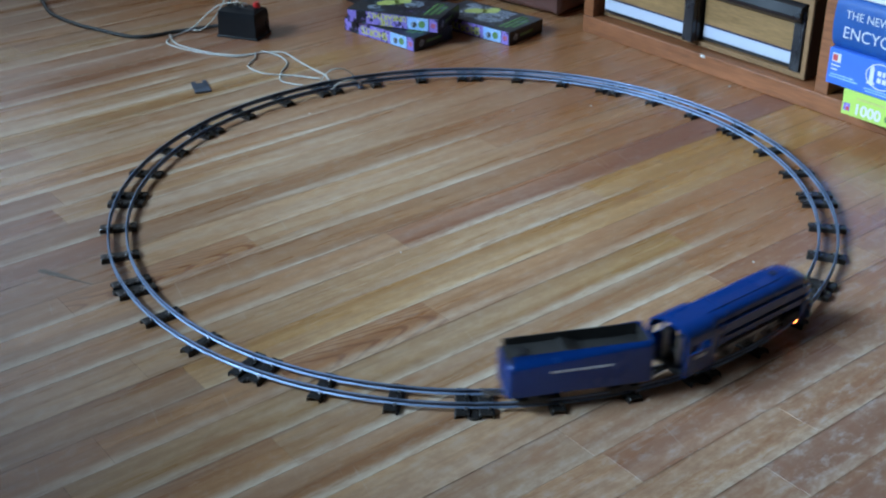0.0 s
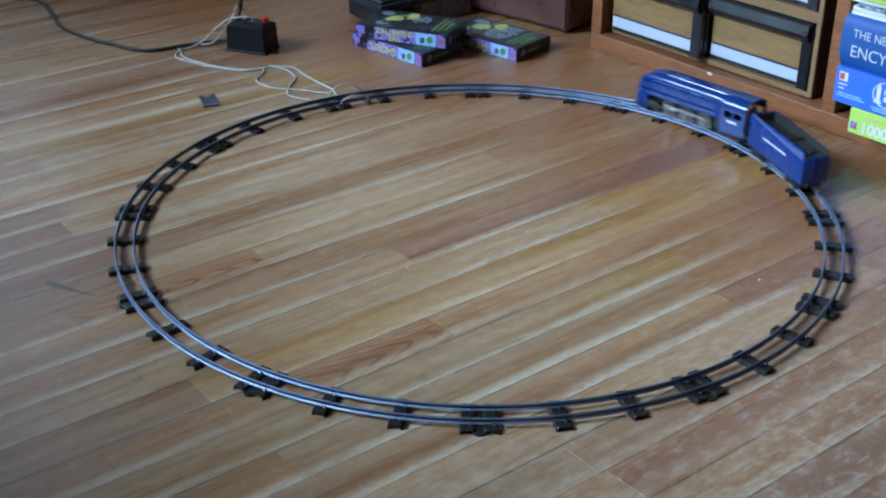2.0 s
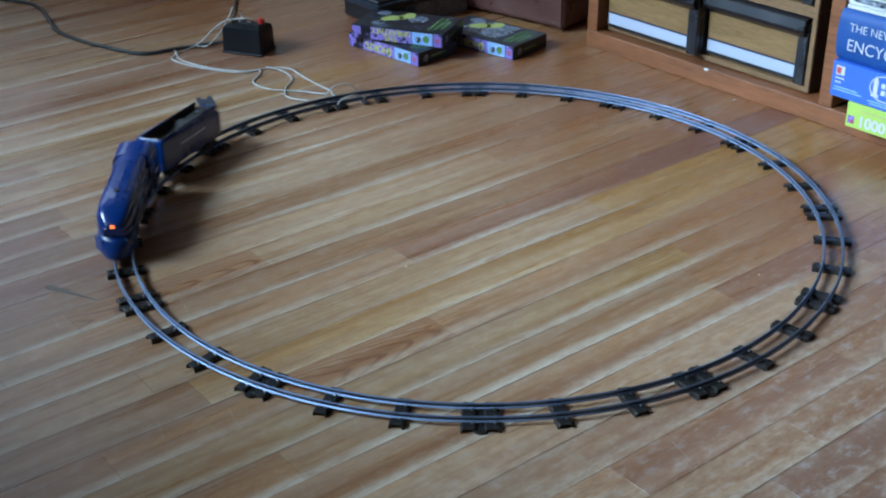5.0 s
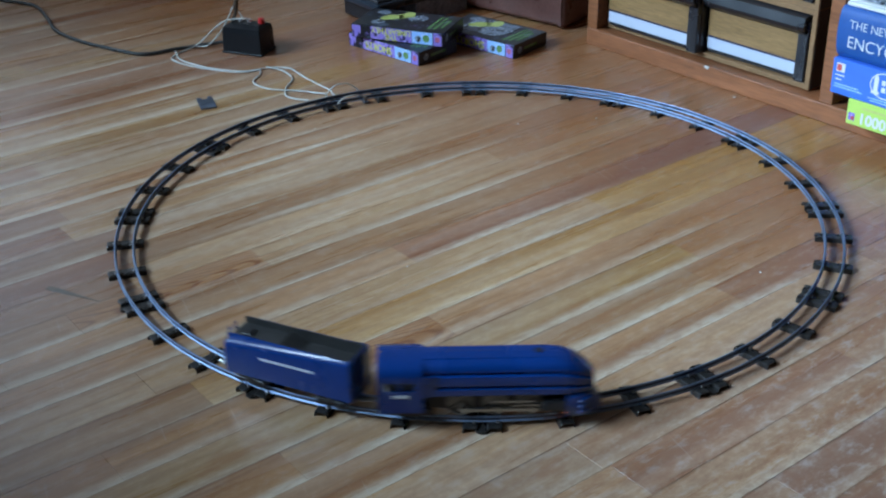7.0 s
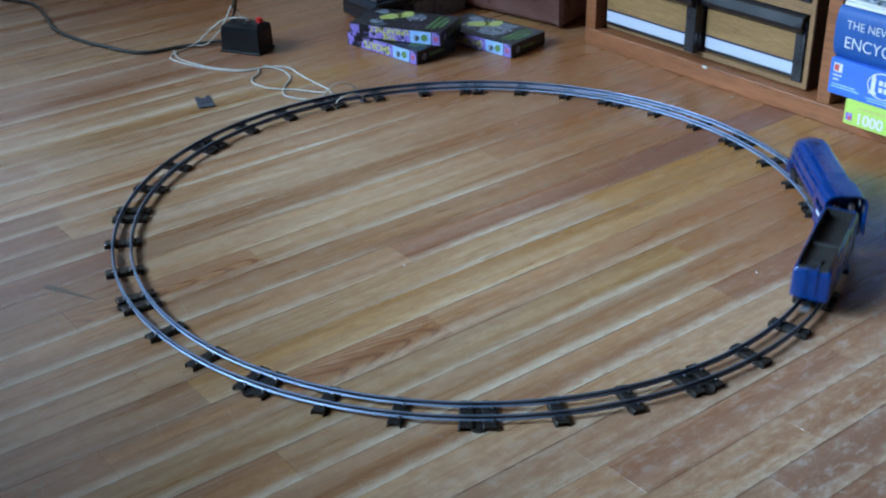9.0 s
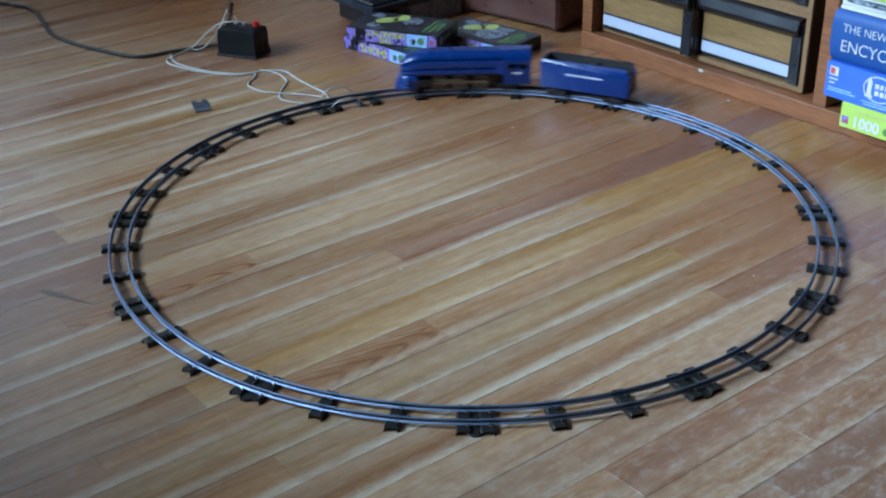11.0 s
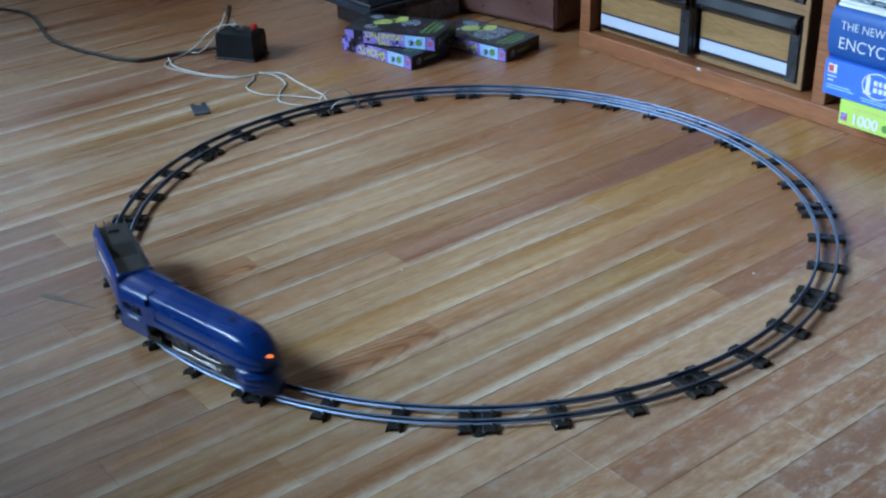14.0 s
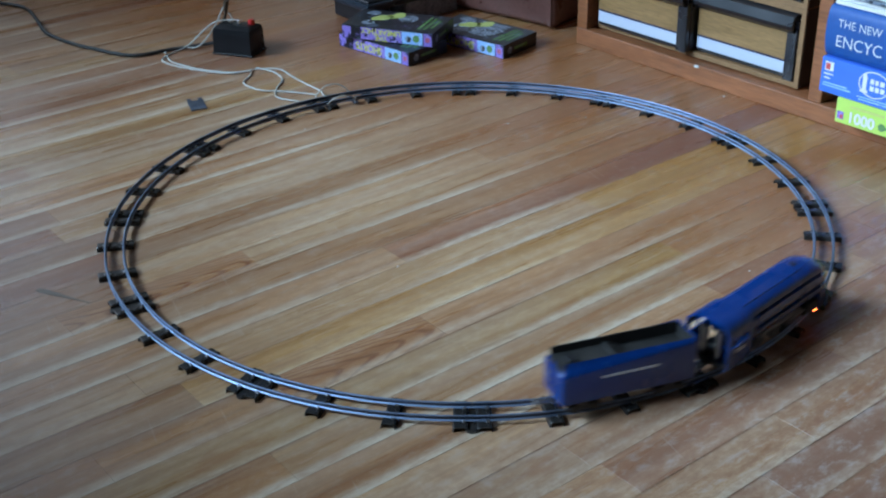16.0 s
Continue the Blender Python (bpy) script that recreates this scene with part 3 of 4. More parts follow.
loco = thing("toy_locomotive", "glossy royal blue streamlined toy steam locomotive running on the track", "toy train")
part("boiler_casing", loco_body(), "blue", loco, smooth=True)
part("pilot", pilot_body(), "blue", loco, smooth=True)
part("cab_roof", cab_roof(), "blue", loco, smooth=True)
for sign in (-1, 1):
    part("cab_side", cab_side(sign), "blue", loco)
    ys = (sign * (HALF_W - 0.0030), sign * (HALF_W - 0.0002), sign * (HALF_W + 0.0022), sign * (HALF_W - 0.0030))
    flare = [[(x, y, z) for x, y in zip((-0.057, -0.057, -0.0708, -0.0708), ys)] for z in (0.0497, 0.0740)]
    part("cab_front", loft(bmesh.new(), flare), "blue", loco, "slanting panel where the casing widens to the cab")
    part("cab_mark", boxed((-0.0945, sign * (HALF_W + 0.0024), 0.0515), (0.017, 0.0006, 0.0036)), "white", loco, "pale bar of unreadable marking")
bm = boxed((-0.0715, 0, 0.062), (0.002, 0.046, 0.036))
part("backhead", bm, "black", loco, "black boiler backhead inside the cab")
bm = bmesh.new()
box(bm, (-0.01, 0, 0.036), (0.19, 0.018, 0.026), 0.001)
box(bm, (-0.095, 0, 0.0335), (0.044, 0.044, 0.006), 0.001)
part("chassis", bm, "black", loco, "black die-cast chassis")
bm = bmesh.new()
for y in (-0.010, 0.010):
    cyl(bm, (-0.108, y, 0.052), (0, 0, 1), 0.0035, 0.032, 12)
    cyl(bm, (-0.108, y, 0.069), (0, 0, 1), 0.0042, 0.004, 12)
part("brush_holder", bm, "silver", loco, "bright brush caps and motor in the cab opening")
for sign in (-1, 1):
    for x in (0.040, 0.004, -0.032):
        w = part("driving_wheel", spoked_wheel(DRIVER_R, 0.004, sign), "driver", loco, "grey spoked driving wheel", smooth=True)
        w.location = (x, sign * WHEEL_Y, RAIL_TOP + DRIVER_R)
        spinners.append((w, 0 if sign > 0 else 90))
    bm = boxed((0, 0, 0), (0.082, 0.0014, 0.0040), 0.0005)
    for x in (0.036, 0.0, -0.036):
        cyl(bm, (x, 0, 0), (0, 1, 0), 0.0032, 0.0022, 14)
    rod = part("side_rod", bm, "silver", loco, "bright metal side rod")
    rods.append((rod, Vector((0.004, sign * 0.0183, RAIL_TOP + DRIVER_R)), 0 if sign > 0 else 90))
    bm = boxed((0.067, sign * 0.0185, 0.0335), (0.026, 0.011, 0.013), 0.003, 2)
    cyl(bm, (0.067, sign * 0.0185, 0.030), (1, 0, 0), 0.0052, 0.030, 16)
    part("cylinder", bm, "black", loco, "black steam cylinder")
    part("crosshead_guide", boxed((0.040, sign * 0.0205, 0.0335), (0.036, 0.0016, 0.0016)), "silver", loco)
    part("valve_gear", boxed((0.022, sign * 0.0210, 0.0385), (0.046, 0.0012, 0.0026), 0.0003), "silver", loco)
    for x in (0.094, 0.073):
        wh = part("pilot_wheel", disc_wheel(SMALL_R, 0.0036, sign), "wheel", loco, smooth=True)
        wh.location = (x, sign * WHEEL_Y, RAIL_TOP + SMALL_R)
    wh = part("trailing_wheel", disc_wheel(0.0090, 0.0036, sign), "wheel", loco, smooth=True)
    wh.location = (-0.076, sign * WHEEL_Y, RAIL_TOP + 0.0090)
    part("trailing_truck_frame", boxed((-0.080, sign * 0.0195, 0.0265), (0.040, 0.003, 0.009), 0.001), "black", loco)
    for k in range(3):
        bm = boxed((0.0990, sign * 0.0212, 0.0270 + 0.0068 * k), (0.020, 0.0036, 0.0040), 0.0010)
        bmesh.ops.rotate(bm, verts=bm.verts, cent=(0.0995, sign * 0.0205, 0.03), matrix=Matrix.Rotation(radians(-sign * 38), 3, "Z"))
        part("grille_bar", bm, "blue", loco, "raised glossy grille bar")
bm = boxed((0.1068, 0, 0.0625), (0.0022, 0.0058, 0.0020), 0.0007, 2)
part("headlight", bm, "lamp", loco, "glowing orange headlight")
part("marker_light", boxed((0.082, -0.0208, 0.0195), (0.008, 0.0030, 0.0012)), "ember", loco, "orange light glowing through the side opening")
bm = cyl(bmesh.new(), (0.050, 0, 0.0872), (0, 0, 1), 0.0042, 0.003, 16)
part("crown_ridge", loft(bmesh.new(), [[(x, -w, z - 0.0022), (x, -w + 0.0012, z), (x, 0, z + 0.0007), (x, w - 0.0012, z), (x, w, z - 0.0022)] for x, w, z in ((-0.071, 0.0125, 0.0874), (0.045, 0.0125, 0.0874), (0.070, 0.0105, 0.0862), (0.084, 0.0075, 0.0830))]), "blue", loco, "raised ridge along the boiler crown")
part("chimney", bm, "black", loco, "dark chimney opening")
part("drawbar", boxed((-0.126, 0, 0.030), (0.026, 0.007, 0.0016), 0.0005), "silver", loco, "flat metal drawbar")

# ---- tender ----
tender = thing("toy_tender", "royal blue toy coal tender with a black open bunker", "toy train")
TL, TW, TZ0, TZ1 = 0.160, 0.0235, 0.0305, 0.0795


def tender_shell():
    bm = bmesh.new()

    def ring(z, dw, dl):
        w, l, r = TW - dw, TL / 2 - dl, 0.004
        out = []
        for cx, cy, a0 in ((l - r, w - r, 0), (-l + r, w - r, 90), (-l + r, -w + r, 180), (l - r, -w + r, 270)):
            for k in range(4):
                ang = radians(a0 + 30 * k)
                x = cx + r * math.cos(ang)
                out.append((x, cy + r * math.sin(ang), z - (0.0105 if x < -TL / 2 + 0.0062 and z > 0.065 else 0.0)))
        return out
    loft(bm, [ring(TZ0, 0, 0), ring(TZ1 - 0.006, 0, 0), ring(TZ1 - 0.002, 0.001, 0.0005), ring(TZ1, 0.0032, 0.002), ring(TZ1 - 0.0004, 0.0050, 0.003), ring(0.062, 0.0052, 0.003)], cap=False)
    return bm


part("tender_body", tender_shell(), "blue", tender, smooth=True)
bm = bmesh.new()
box(bm, (-0.045, 0, 0.0665), (0.066, 0.0375, 0.008), 0.001)
box(bm, (0.033, 0, 0.0630), (0.086, 0.0375, 0.004), 0.001)
box(bm, (-0.004, 0, 0.0680), (0.024, 0.0375, 0.003), 0, pose(-0.004, 0, 0.0680, 0, 22, 0) @ pose(0.004, 0, -0.0680))
part("coal_bunker", bm, "coal", tender, "black coal bunker floor with a sloping step")
for x, y, sx, sy in ((0, -0.0178, 0.150, 0.0010), (0, 0.0178, 0.150, 0.0010), (-0.0755, 0, 0.0010, 0.034), (0.0755, 0, 0.0010, 0.034)):
    part("bunker_lining", boxed((x, y, 0.0705 if x >= 0 else 0.0655), (sx, sy, 0.0165 if x >= 0 else 0.0065)), "coal", tender, "black bunker lining")
part("hatch", boxed((-0.060, 0, 0.0720), (0.012, 0.014, 0.003), 0.001), "black", tender)
part("underframe", boxed((0, 0, 0.0300), (0.150, 0.040, 0.003), 0.0008), "black", tender, "black underframe")
for sign in (-1, 1):
    part("side_lettering", boxed((0.0, sign * (TW + 0.0001), 0.0575), (0.066, 0.0006, 0.0026)), "white", tender, "pale line of unreadable lettering")
    for x in (-0.050, 0.050):
        bm = bmesh.new()
        box(bm, (x, sign * 0.0185, 0.0215), (0.036, 0.0028, 0.0055), 0.0008)
        for dx in (-0.0125, 0.0125):
            box(bm, (x + dx, sign * 0.0190, 0.0210), (0.008, 0.0040, 0.009), 0.001)
        box(bm, (x, sign * 0.0188, 0.0245), (0.012, 0.0036, 0.009), 0.001)
        part("truck_frame", bm, "black", tender, "black truck side frame")
        for dx in (-0.0125, 0.0125):
            wh = part("wheel", disc_wheel(SMALL_R, 0.0036, sign), "wheel", tender, smooth=True)
            wh.location = (x + dx, sign * WHEEL_Y, RAIL_TOP + SMALL_R)
for k in range(5):
    part("ladder_rung", boxed((-TL / 2 - 0.0008, 0.0, 0.040 + 0.008 * k), (0.0012, 0.012, 0.0012)), "blue", tender)
for y in (-0.0065, 0.0065):
    part("ladder_rail", boxed((-TL / 2 - 0.0008, y, 0.057), (0.0014, 0.0010, 0.040)), "blue", tender)
bm = boxed((-TL / 2 - 0.006, 0, 0.0245), (0.022, 0.007, 0.002), 0.0006)
box(bm, (-TL / 2 - 0.017, 0, 0.0255), (0.006, 0.012, 0.005), 0.001)
part("coupler", bm, "silver", tender, "bright metal rear coupler")

# bodies ride low over their wheels
for carriage in (loco, tender):
    for piece in carriage.children:
        if not any(word in piece.name for word in ("wheel", "side_rod", "marker_light")):
            piece.location.z -= 0.0035

# ---- transformer and wiring ----
trafo = thing("toy_transformer", "black moulded toy train transformer with a red knob on the floor", "transformer", pose(-0.4325, 0.7255, 0, 0, 0, -19.7))
W, D, HT = 0.083, 0.057, 0.054


def trafo_case():
    secs = []
    for z, dw, dd in ((0.003, 0.0, 0.0), (0.040, 0.001, 0.001), (0.050, 0.0025, 0.003), (HT, 0.007, 0.012), (HT + 0.0015, 0.010, 0.016)):
        w, d = W / 2 - dw, D / 2 - dd
        secs.append([(x * w, y * d, z) for x, y in ((-0.96, -1), (0.96, -1), (1, -0.94), (1, 0.94), (0.96, 1), (-0.96, 1), (-1, 0.94), (-1, -0.94))])
    return loft(bmesh.new(), secs)


part("case", trafo_case(), "bakelite", trafo)
part("base_plate", boxed((0, 0, 0.002), (W + 0.004, D + 0.004, 0.004), 0.001), "bakelite", trafo)
part("knob", cyl(cyl(bmesh.new(), (0.028, 0.006, HT + 0.004), (0, 0, 1), 0.0065, 0.008, 20), (0.028, 0.006, HT + 0.009), (0, 0, 1), 0.005, 0.003, 20), "red_knob", trafo, "red round knob", smooth=True)
for x in (-0.012, 0.006):
    bm = cyl(bmesh.new(), (x, 0.0, HT + 0.004), (0, 0, 1), 0.002, 0.010, 10)
    cyl(bm, (x, 0.0, HT + 0.006), (0, 0, 1), 0.0048, 0.004, 14)
    part("binding_post", bm, "brass", trafo, "metal binding post")
part("name_plate", boxed((0.0, -0.004, HT + 0.0012), (0.030, 0.016, 0.0012)), "plastic", trafo)


def cable(name, pts, r, material, label, category="wire"):
    return tagged(part(name, tube(bmesh.new(), pts, r), material, smooth=True), label, category)


cable("power_cord", [(-1.35, 1.16, 0.004), (-1.16, 1.10, 0.004), (-1.028, 1.064, 0.004), (-0.94, 1.02, 0.004), (-0.885, 0.93, 0.004), (-0.841, 0.845, 0.004), (-0.775, 0.78, 0.004), (-0.723, 0.745, 0.004),
      (-0.635, 0.700, 0.004), (-0.566, 0.731, 0.004), (-0.504, 0.752, 0.006), (-0.470, 0.748, 0.012)], 0.0036, "cord", "dark rubber power cord snaking over the floorboards", "cord")
cable("lead_wire", [(-0.424, 0.726, 0.060), (-0.440, 0.722, 0.064), (-0.475, 0.728, 0.058), (-0.505, 0.735, 0.035), (-0.53, 0.738, 0.012), (-0.552, 0.725, 0.003), (-0.572, 0.690, 0.002), (-0.561, 0.659, 0.002),
      (-0.501, 0.620, 0.002), (-0.434, 0.597, 0.002), (-0.400, 0.606, 0.002)], 0.0014, "wire", "pale insulated lead wire from transformer to track")
cable("lead_wire", [(-0.442, 0.735, 0.062), (-0.455, 0.735, 0.085), (-0.470, 0.735, 0.060), (-0.490, 0.735, 0.030), (-0.515, 0.730, 0.008), (-0.545, 0.742, 0.004), (-0.575, 0.735, 0.002), (-0.57, 0.705, 0.002), (-0.548, 0.662, 0.002),
      (-0.49, 0.622, 0.002), (-0.43, 0.603, 0.002), (-0.395, 0.612, 0.002)], 0.0014, "wire", "pale insulated lead wire from transformer to track")
cable("lead_wire", [(-0.400, 0.606, 0.002), (-0.384, 0.616, 0.003), (-0.342, 0.613, 0.003), (-0.310, 0.570, 0.002), (-0.275, 0.525, 0.002), (-0.255, 0.498, 0.003), (-0.245, 0.470, 0.004), (-0.228, 0.452, 0.008)], 0.0014, "wire", "pale lead wire ending at the track terminal")
cable("lead_wire", [(-0.395, 0.612, 0.003), (-0.392, 0.585, 0.002), (-0.398, 0.545, 0.002), (-0.365, 0.510, 0.002), (-0.315, 0.500, 0.002), (-0.285, 0.488, 0.003), (-0.262, 0.478, 0.004)], 0.0014, "wire", "pale lead wire coiled beside the track")
cable("lead_wire", [(-0.385, 0.618, 0.005), (-0.350, 0.598, 0.003), (-0.330, 0.560, 0.002), (-0.335, 0.515, 0.002), (-0.330, 0.475, 0.002), (-0.305, 0.455, 0.003), (-0.288, 0.448, 0.004)], 0.0014, "wire", "pale lead wire coiled beside the track")


def by_rail(deg, r, z):
    p = LOOP @ pose(0, 0, 0, 0, 0, deg) @ Vector((r, 0, z))
    return tuple(p)


cable("lead_wire", [by_rail(119.6, R - 0.016, 0.008), by_rail(119.2, R - 0.022, 0.016), by_rail(117.6, R - 0.025, 0.0225), by_rail(115.4, R - 0.024, 0.0215), by_rail(113.8, R - 0.019, 0.014), by_rail(113.5, R - 0.0168, 0.0118)], 0.0011, "wire",
      "pale wire looped up to the inner rail terminal")
cable("lead_wire", [by_rail(120.4, R + 0.020, 0.006), by_rail(120.0, R + 0.020, 0.016), by_rail(118.0, R + 0.022, 0.027), by_rail(115.6, R + 0.021, 0.027), by_rail(114.0, R + 0.018, 0.018), by_rail(113.5, R + 0.0168, 0.0118)], 0.0011, "wire",
      "pale wire looped over to the outer rail terminal")
plug = cyl(bmesh.new(), (0, 0, 0), (0.2, 0, 1), 0.005, 0.020, 12)
tube(plug, [(0, 0, -0.008), (-0.004, 0, -0.022), (-0.010, 0, -0.032)], 0.003)
plug = tagged(part("plug", plug, "brown_plug", smooth=True), "small brown plug on the leads above the transformer", "plug")
plug.location = (-0.452, 0.735, 0.088)

term = thing("track_terminal", "small track terminal clip with bright screws at the rails", "terminal", LOOP @ pose(0, 0, 0, 0, 0, 113.5) @ pose(R, 0, 0))
part("clip_plate", boxed((0, 0, 0.0042), (0.046, 0.010, 0.0014), 0.0004), "clip", term)
for x in (-GAUGE / 2 - 0.0045, GAUGE / 2 + 0.0045):
    bm = cyl(bmesh.new(), (x, 0, 0.008), (0, 0, 1), 0.0022, 0.007, 12)
    cyl(bm, (x, 0, 0.0115), (0, 0, 1), 0.0034, 0.002, 12)
    part("screw", bm, "lug", term, "bright terminal screw")

# ---- tapes on the floor ----
TX, TY, TH = 0.188, 0.104, 0.0265


def video_box(m, label, words, light=False):
    """Card slipcase: x along the spine, front spine at -y."""
    ob = thing("video_box", label, "video tape", m, "video tapes on the floor")
    part("slipcase", boxed((0, 0, TH / 2), (TX, TY, TH), 0.0008), "card_black", ob)
    y, up = -TY / 2 - 0.0002, TH + 0.0002
    part("spine_print", boxed((-0.012, y, TH / 2), (0.085, 0.0006, TH - 0.003)), "card_purple", ob, "purple printed spine")
    part("spine_corner", boxed((-0.084, y, TH / 2), (0.018, 0.0006, TH - 0.004)), "card_purple", ob, "lilac print at the end of the spine")
    part("spine_picture", boxed((0.052, y, TH / 2), (0.042, 0.0006, TH - 0.003)), "card_sky", ob, "light blue picture on the spine")
    part("spine_disc", cyl(bmesh.new(), (0.060, y - 0.0005, TH / 2), (0, 1, 0), 0.0068, 0.0004, 16), "card_green", ob)
    part("spine_figure", cyl(bmesh.new(), (0.044, y - 0.0005, TH / 2 - 0.002), (0, 1, 0), 0.0060, 0.0004, 9), "card_slate", ob)
    part("spine_badge", boxed((0.083, y, TH / 2), (0.016, 0.0006, TH - 0.002)), "card_purple", ob, "lilac badge panel")
    part("badge_mark", boxed((0.083, y - 0.0005, TH / 2), (0.0095, 0.0005, 0.0085), 0.0002), "card_rose", ob, "small rose mark")
    part("spine_stain", boxed((-0.066, y - 0.0003, TH / 2 + 0.002), (0.016, 0.0006, TH - 0.010)), "card_black", ob, "black patch on the spine")
    if light:
        part("cover_field", boxed((-0.008, 0.006, up), (0.100, 0.074, 0.0003)), "card_slate", ob, "grey printed cover field")
    for k, text in enumerate(words):
        z = TH / 2 + (0.0060 if len(words) > 1 else 0) * (2 * k - 1)
        spin = Matrix.Translation((-0.012, y - 0.0006, z)) @ Matrix.Rotation(radians(90), 4, "X") @ Matrix.Rotation(radians(180), 4, "Z")
        lettering("spine_title", text, 0.0150 if len(words) > 1 else 0.0200, spin, "card_yellow", ob, "yellow upside-down spine title", 0.95)
    # cover art
    bm = bmesh.new()
    for x, yy, r in ((-0.035, 0.008, 0.012), (-0.020, 0.018, 0.011), (-0.008, 0.026, 0.010), (-0.028, 0.012, 0.011), (-0.044, 0.0, 0.009), (-0.010, 0.036, 0.009)):
        cyl(bm, (x, yy, up + r * 0.004), (0, 0, 1), r * 1.25, 0.0004, 14)
    part("cover_figure", bm, "card_lime", ob, "lime yellow cover figure")
    for x, yy, r in ((0.016, 0.016, 0.020), (-0.062, 0.030, 0.014), (-0.050, -0.026, 0.013)):
        part("cover_picture", cyl(bmesh.new(), (x, yy, up - 0.0001 + r * 0.003), (0, 0, 1), r, 0.0003, 11), "card_slate", ob, "grey cover picture")
    for k, w in enumerate((0.075, 0.07, 0.05)):
        part("cover_writing", boxed((0.058 + 0.011 * k, 0.0, up + 0.0002), (0.006, w, 0.0004)), "card_green", ob, "bar of green unreadable writing")
    part("end_writing", boxed((TX / 2 + 0.0002, 0.0, TH / 2), (0.0005, 0.040, 0.005)), "card_green", ob, "dull bar of unreadable writing")
    part("end_disc", cyl(bmesh.new(), (TX / 2 + 0.0002, -0.034, TH / 2), (1, 0, 0), 0.007, 0.0005, 14), "card_slate", ob)
    return ob


def corner_pose(x, y, z, deg):
    """Pose of a tape whose right front corner is at x, y with the spine running back at deg."""
    return pose(x, y, z, 0, 0, deg - 180) @ pose(-TX / 2, TY / 2, 0)


video_box(corner_pose(-0.101, 0.623, 0, 138.0), "black and purple video tape box under another tape", ("SHORTS",))
video_box(corner_pose(-0.057, 0.648, TH + 0.0008, 158.5), "black and purple video tape box lying crosswise on another", ("THE", "UNEARTHLY"))
video_box(corner_pose(0.075, 0.655, 0, 140.4), "black video tape box with blue spine picture on the floor", ("SHORTS",), True)

# ---- tape player behind the tapes ----
DEV = pose(-0.188, 0.812, 0, 0, 0, 40)
dev = thing("cassette_player", "blue-black plastic cassette player propped on a speckled grey box", "cassette player", DEV)
part("foot_block", boxed((0.055, 0.095, 0.022), (0.065, 0.11, 0.040), 0.004), "plastic", dev)
part("deck", boxed((0.13, 0.085, 0.0500), (0.26, 0.17, 0.016), 0.006, 2), "device", dev)
part("deck_lip", boxed((0.13, 0.085, 0.0600), (0.246, 0.156, 0.006), 0.002), "plastic", dev)
part("upper_case", boxed((0.14, 0.105, 0.080), (0.22, 0.11, 0.036), 0.005, 2), "device", dev)
part("front_trim", tube(bmesh.new(), [(0.030, 0.060, 0.0985), (0.060, 0.0492, 0.078), (0.110, 0.0492, 0.070), (0.19, 0.0492, 0.078)], 0.0010), "label", dev, "thin white line on the case")
part("key_row", boxed((0.165, 0.028, 0.0650), (0.085, 0.012, 0.006), 0.001), "card_red", dev, "row of dull red keys")
for x in (0.030, 0.080):
    part("foot", cyl(bmesh.new(), (x, 0.041, 0.004), (0, 0, 1), 0.004, 0.008, 12), "white", dev, "pale plastic foot")
grey = tagged(part("cardboard_box", boxed((0, 0, 0.021), (0.135, 0.11, 0.042), 0.001), "speckle"), "speckled grey cardboard box under the cassette player", "box")
grey.matrix_basis = DEV @ pose(0.168, 0.060, 0)

# ---- suitcase ----
case = thing("suitcase", "dark brown leatherette suitcase standing on the floor", "suitcase", pose(0.180, 0.814, 0, 0, 0, 140.7))
part("shell", boxed((0.22, -0.085, 0.155), (0.44, 0.17, 0.30), 0.014, 4), "leather", case, smooth=True)
for x in (0.012, 0.428):
    part("edge_binding", boxed((x, -0.085, 0.155), (0.018, 0.173, 0.303), 0.014, 3), "leather", case, smooth=True)
part("seam_band", boxed((0.22, -0.085, 0.24), (0.442, 0.1725, 0.006), 0.002), "binding_and_shade", case, "dark seam between lid and body")
for x in (0.03, 0.41):
    for y in (-0.03, -0.14):
        part("foot", cyl(bmesh.new(), (x, y, 0.004), (0, 0, 1), 0.008, 0.008, 12), "binding_and_shade", case)

# ---- bookcase ----
UDIR = -49.5
BC = pose(0.218, 0.741, 0, 0, 0, UDIR)      # x along the front, y into the case
shelf = thing("bookcase", "low reddish-brown wooden bookcase with scuffed base board", "bookcase", BC)
BW, BD, BH = 1.15, 0.30, 0.62
part("base_board", boxed((BW / 2, 0.010, 0.0165), (BW, 0.020, 0.033), 0.0025, 2), "oak", shelf)
part("bottom_shelf", boxed((BW / 2, 0.02 + (BD - 0.02) / 2, 0.0215), (BW - 0.002, BD - 0.022, 0.019), 0.001), "oak", shelf)
for x in (0.012, 0.536, BW - 0.012):
    part("upright", boxed((x, 0.002 + BD / 2, 0.033 + (BH - 0.033) / 2), (0.025, BD, BH - 0.033), 0.002, 2), "oak", shelf)
part("top_board", boxed((BW / 2, BD / 2, BH + 0.011), (BW + 0.02, BD + 0.01, 0.022), 0.003, 2), "oak", shelf)
part("back_panel", boxed((BW / 2, BD + 0.005, BH / 2), (BW, 0.006, BH)), "oak", shelf)


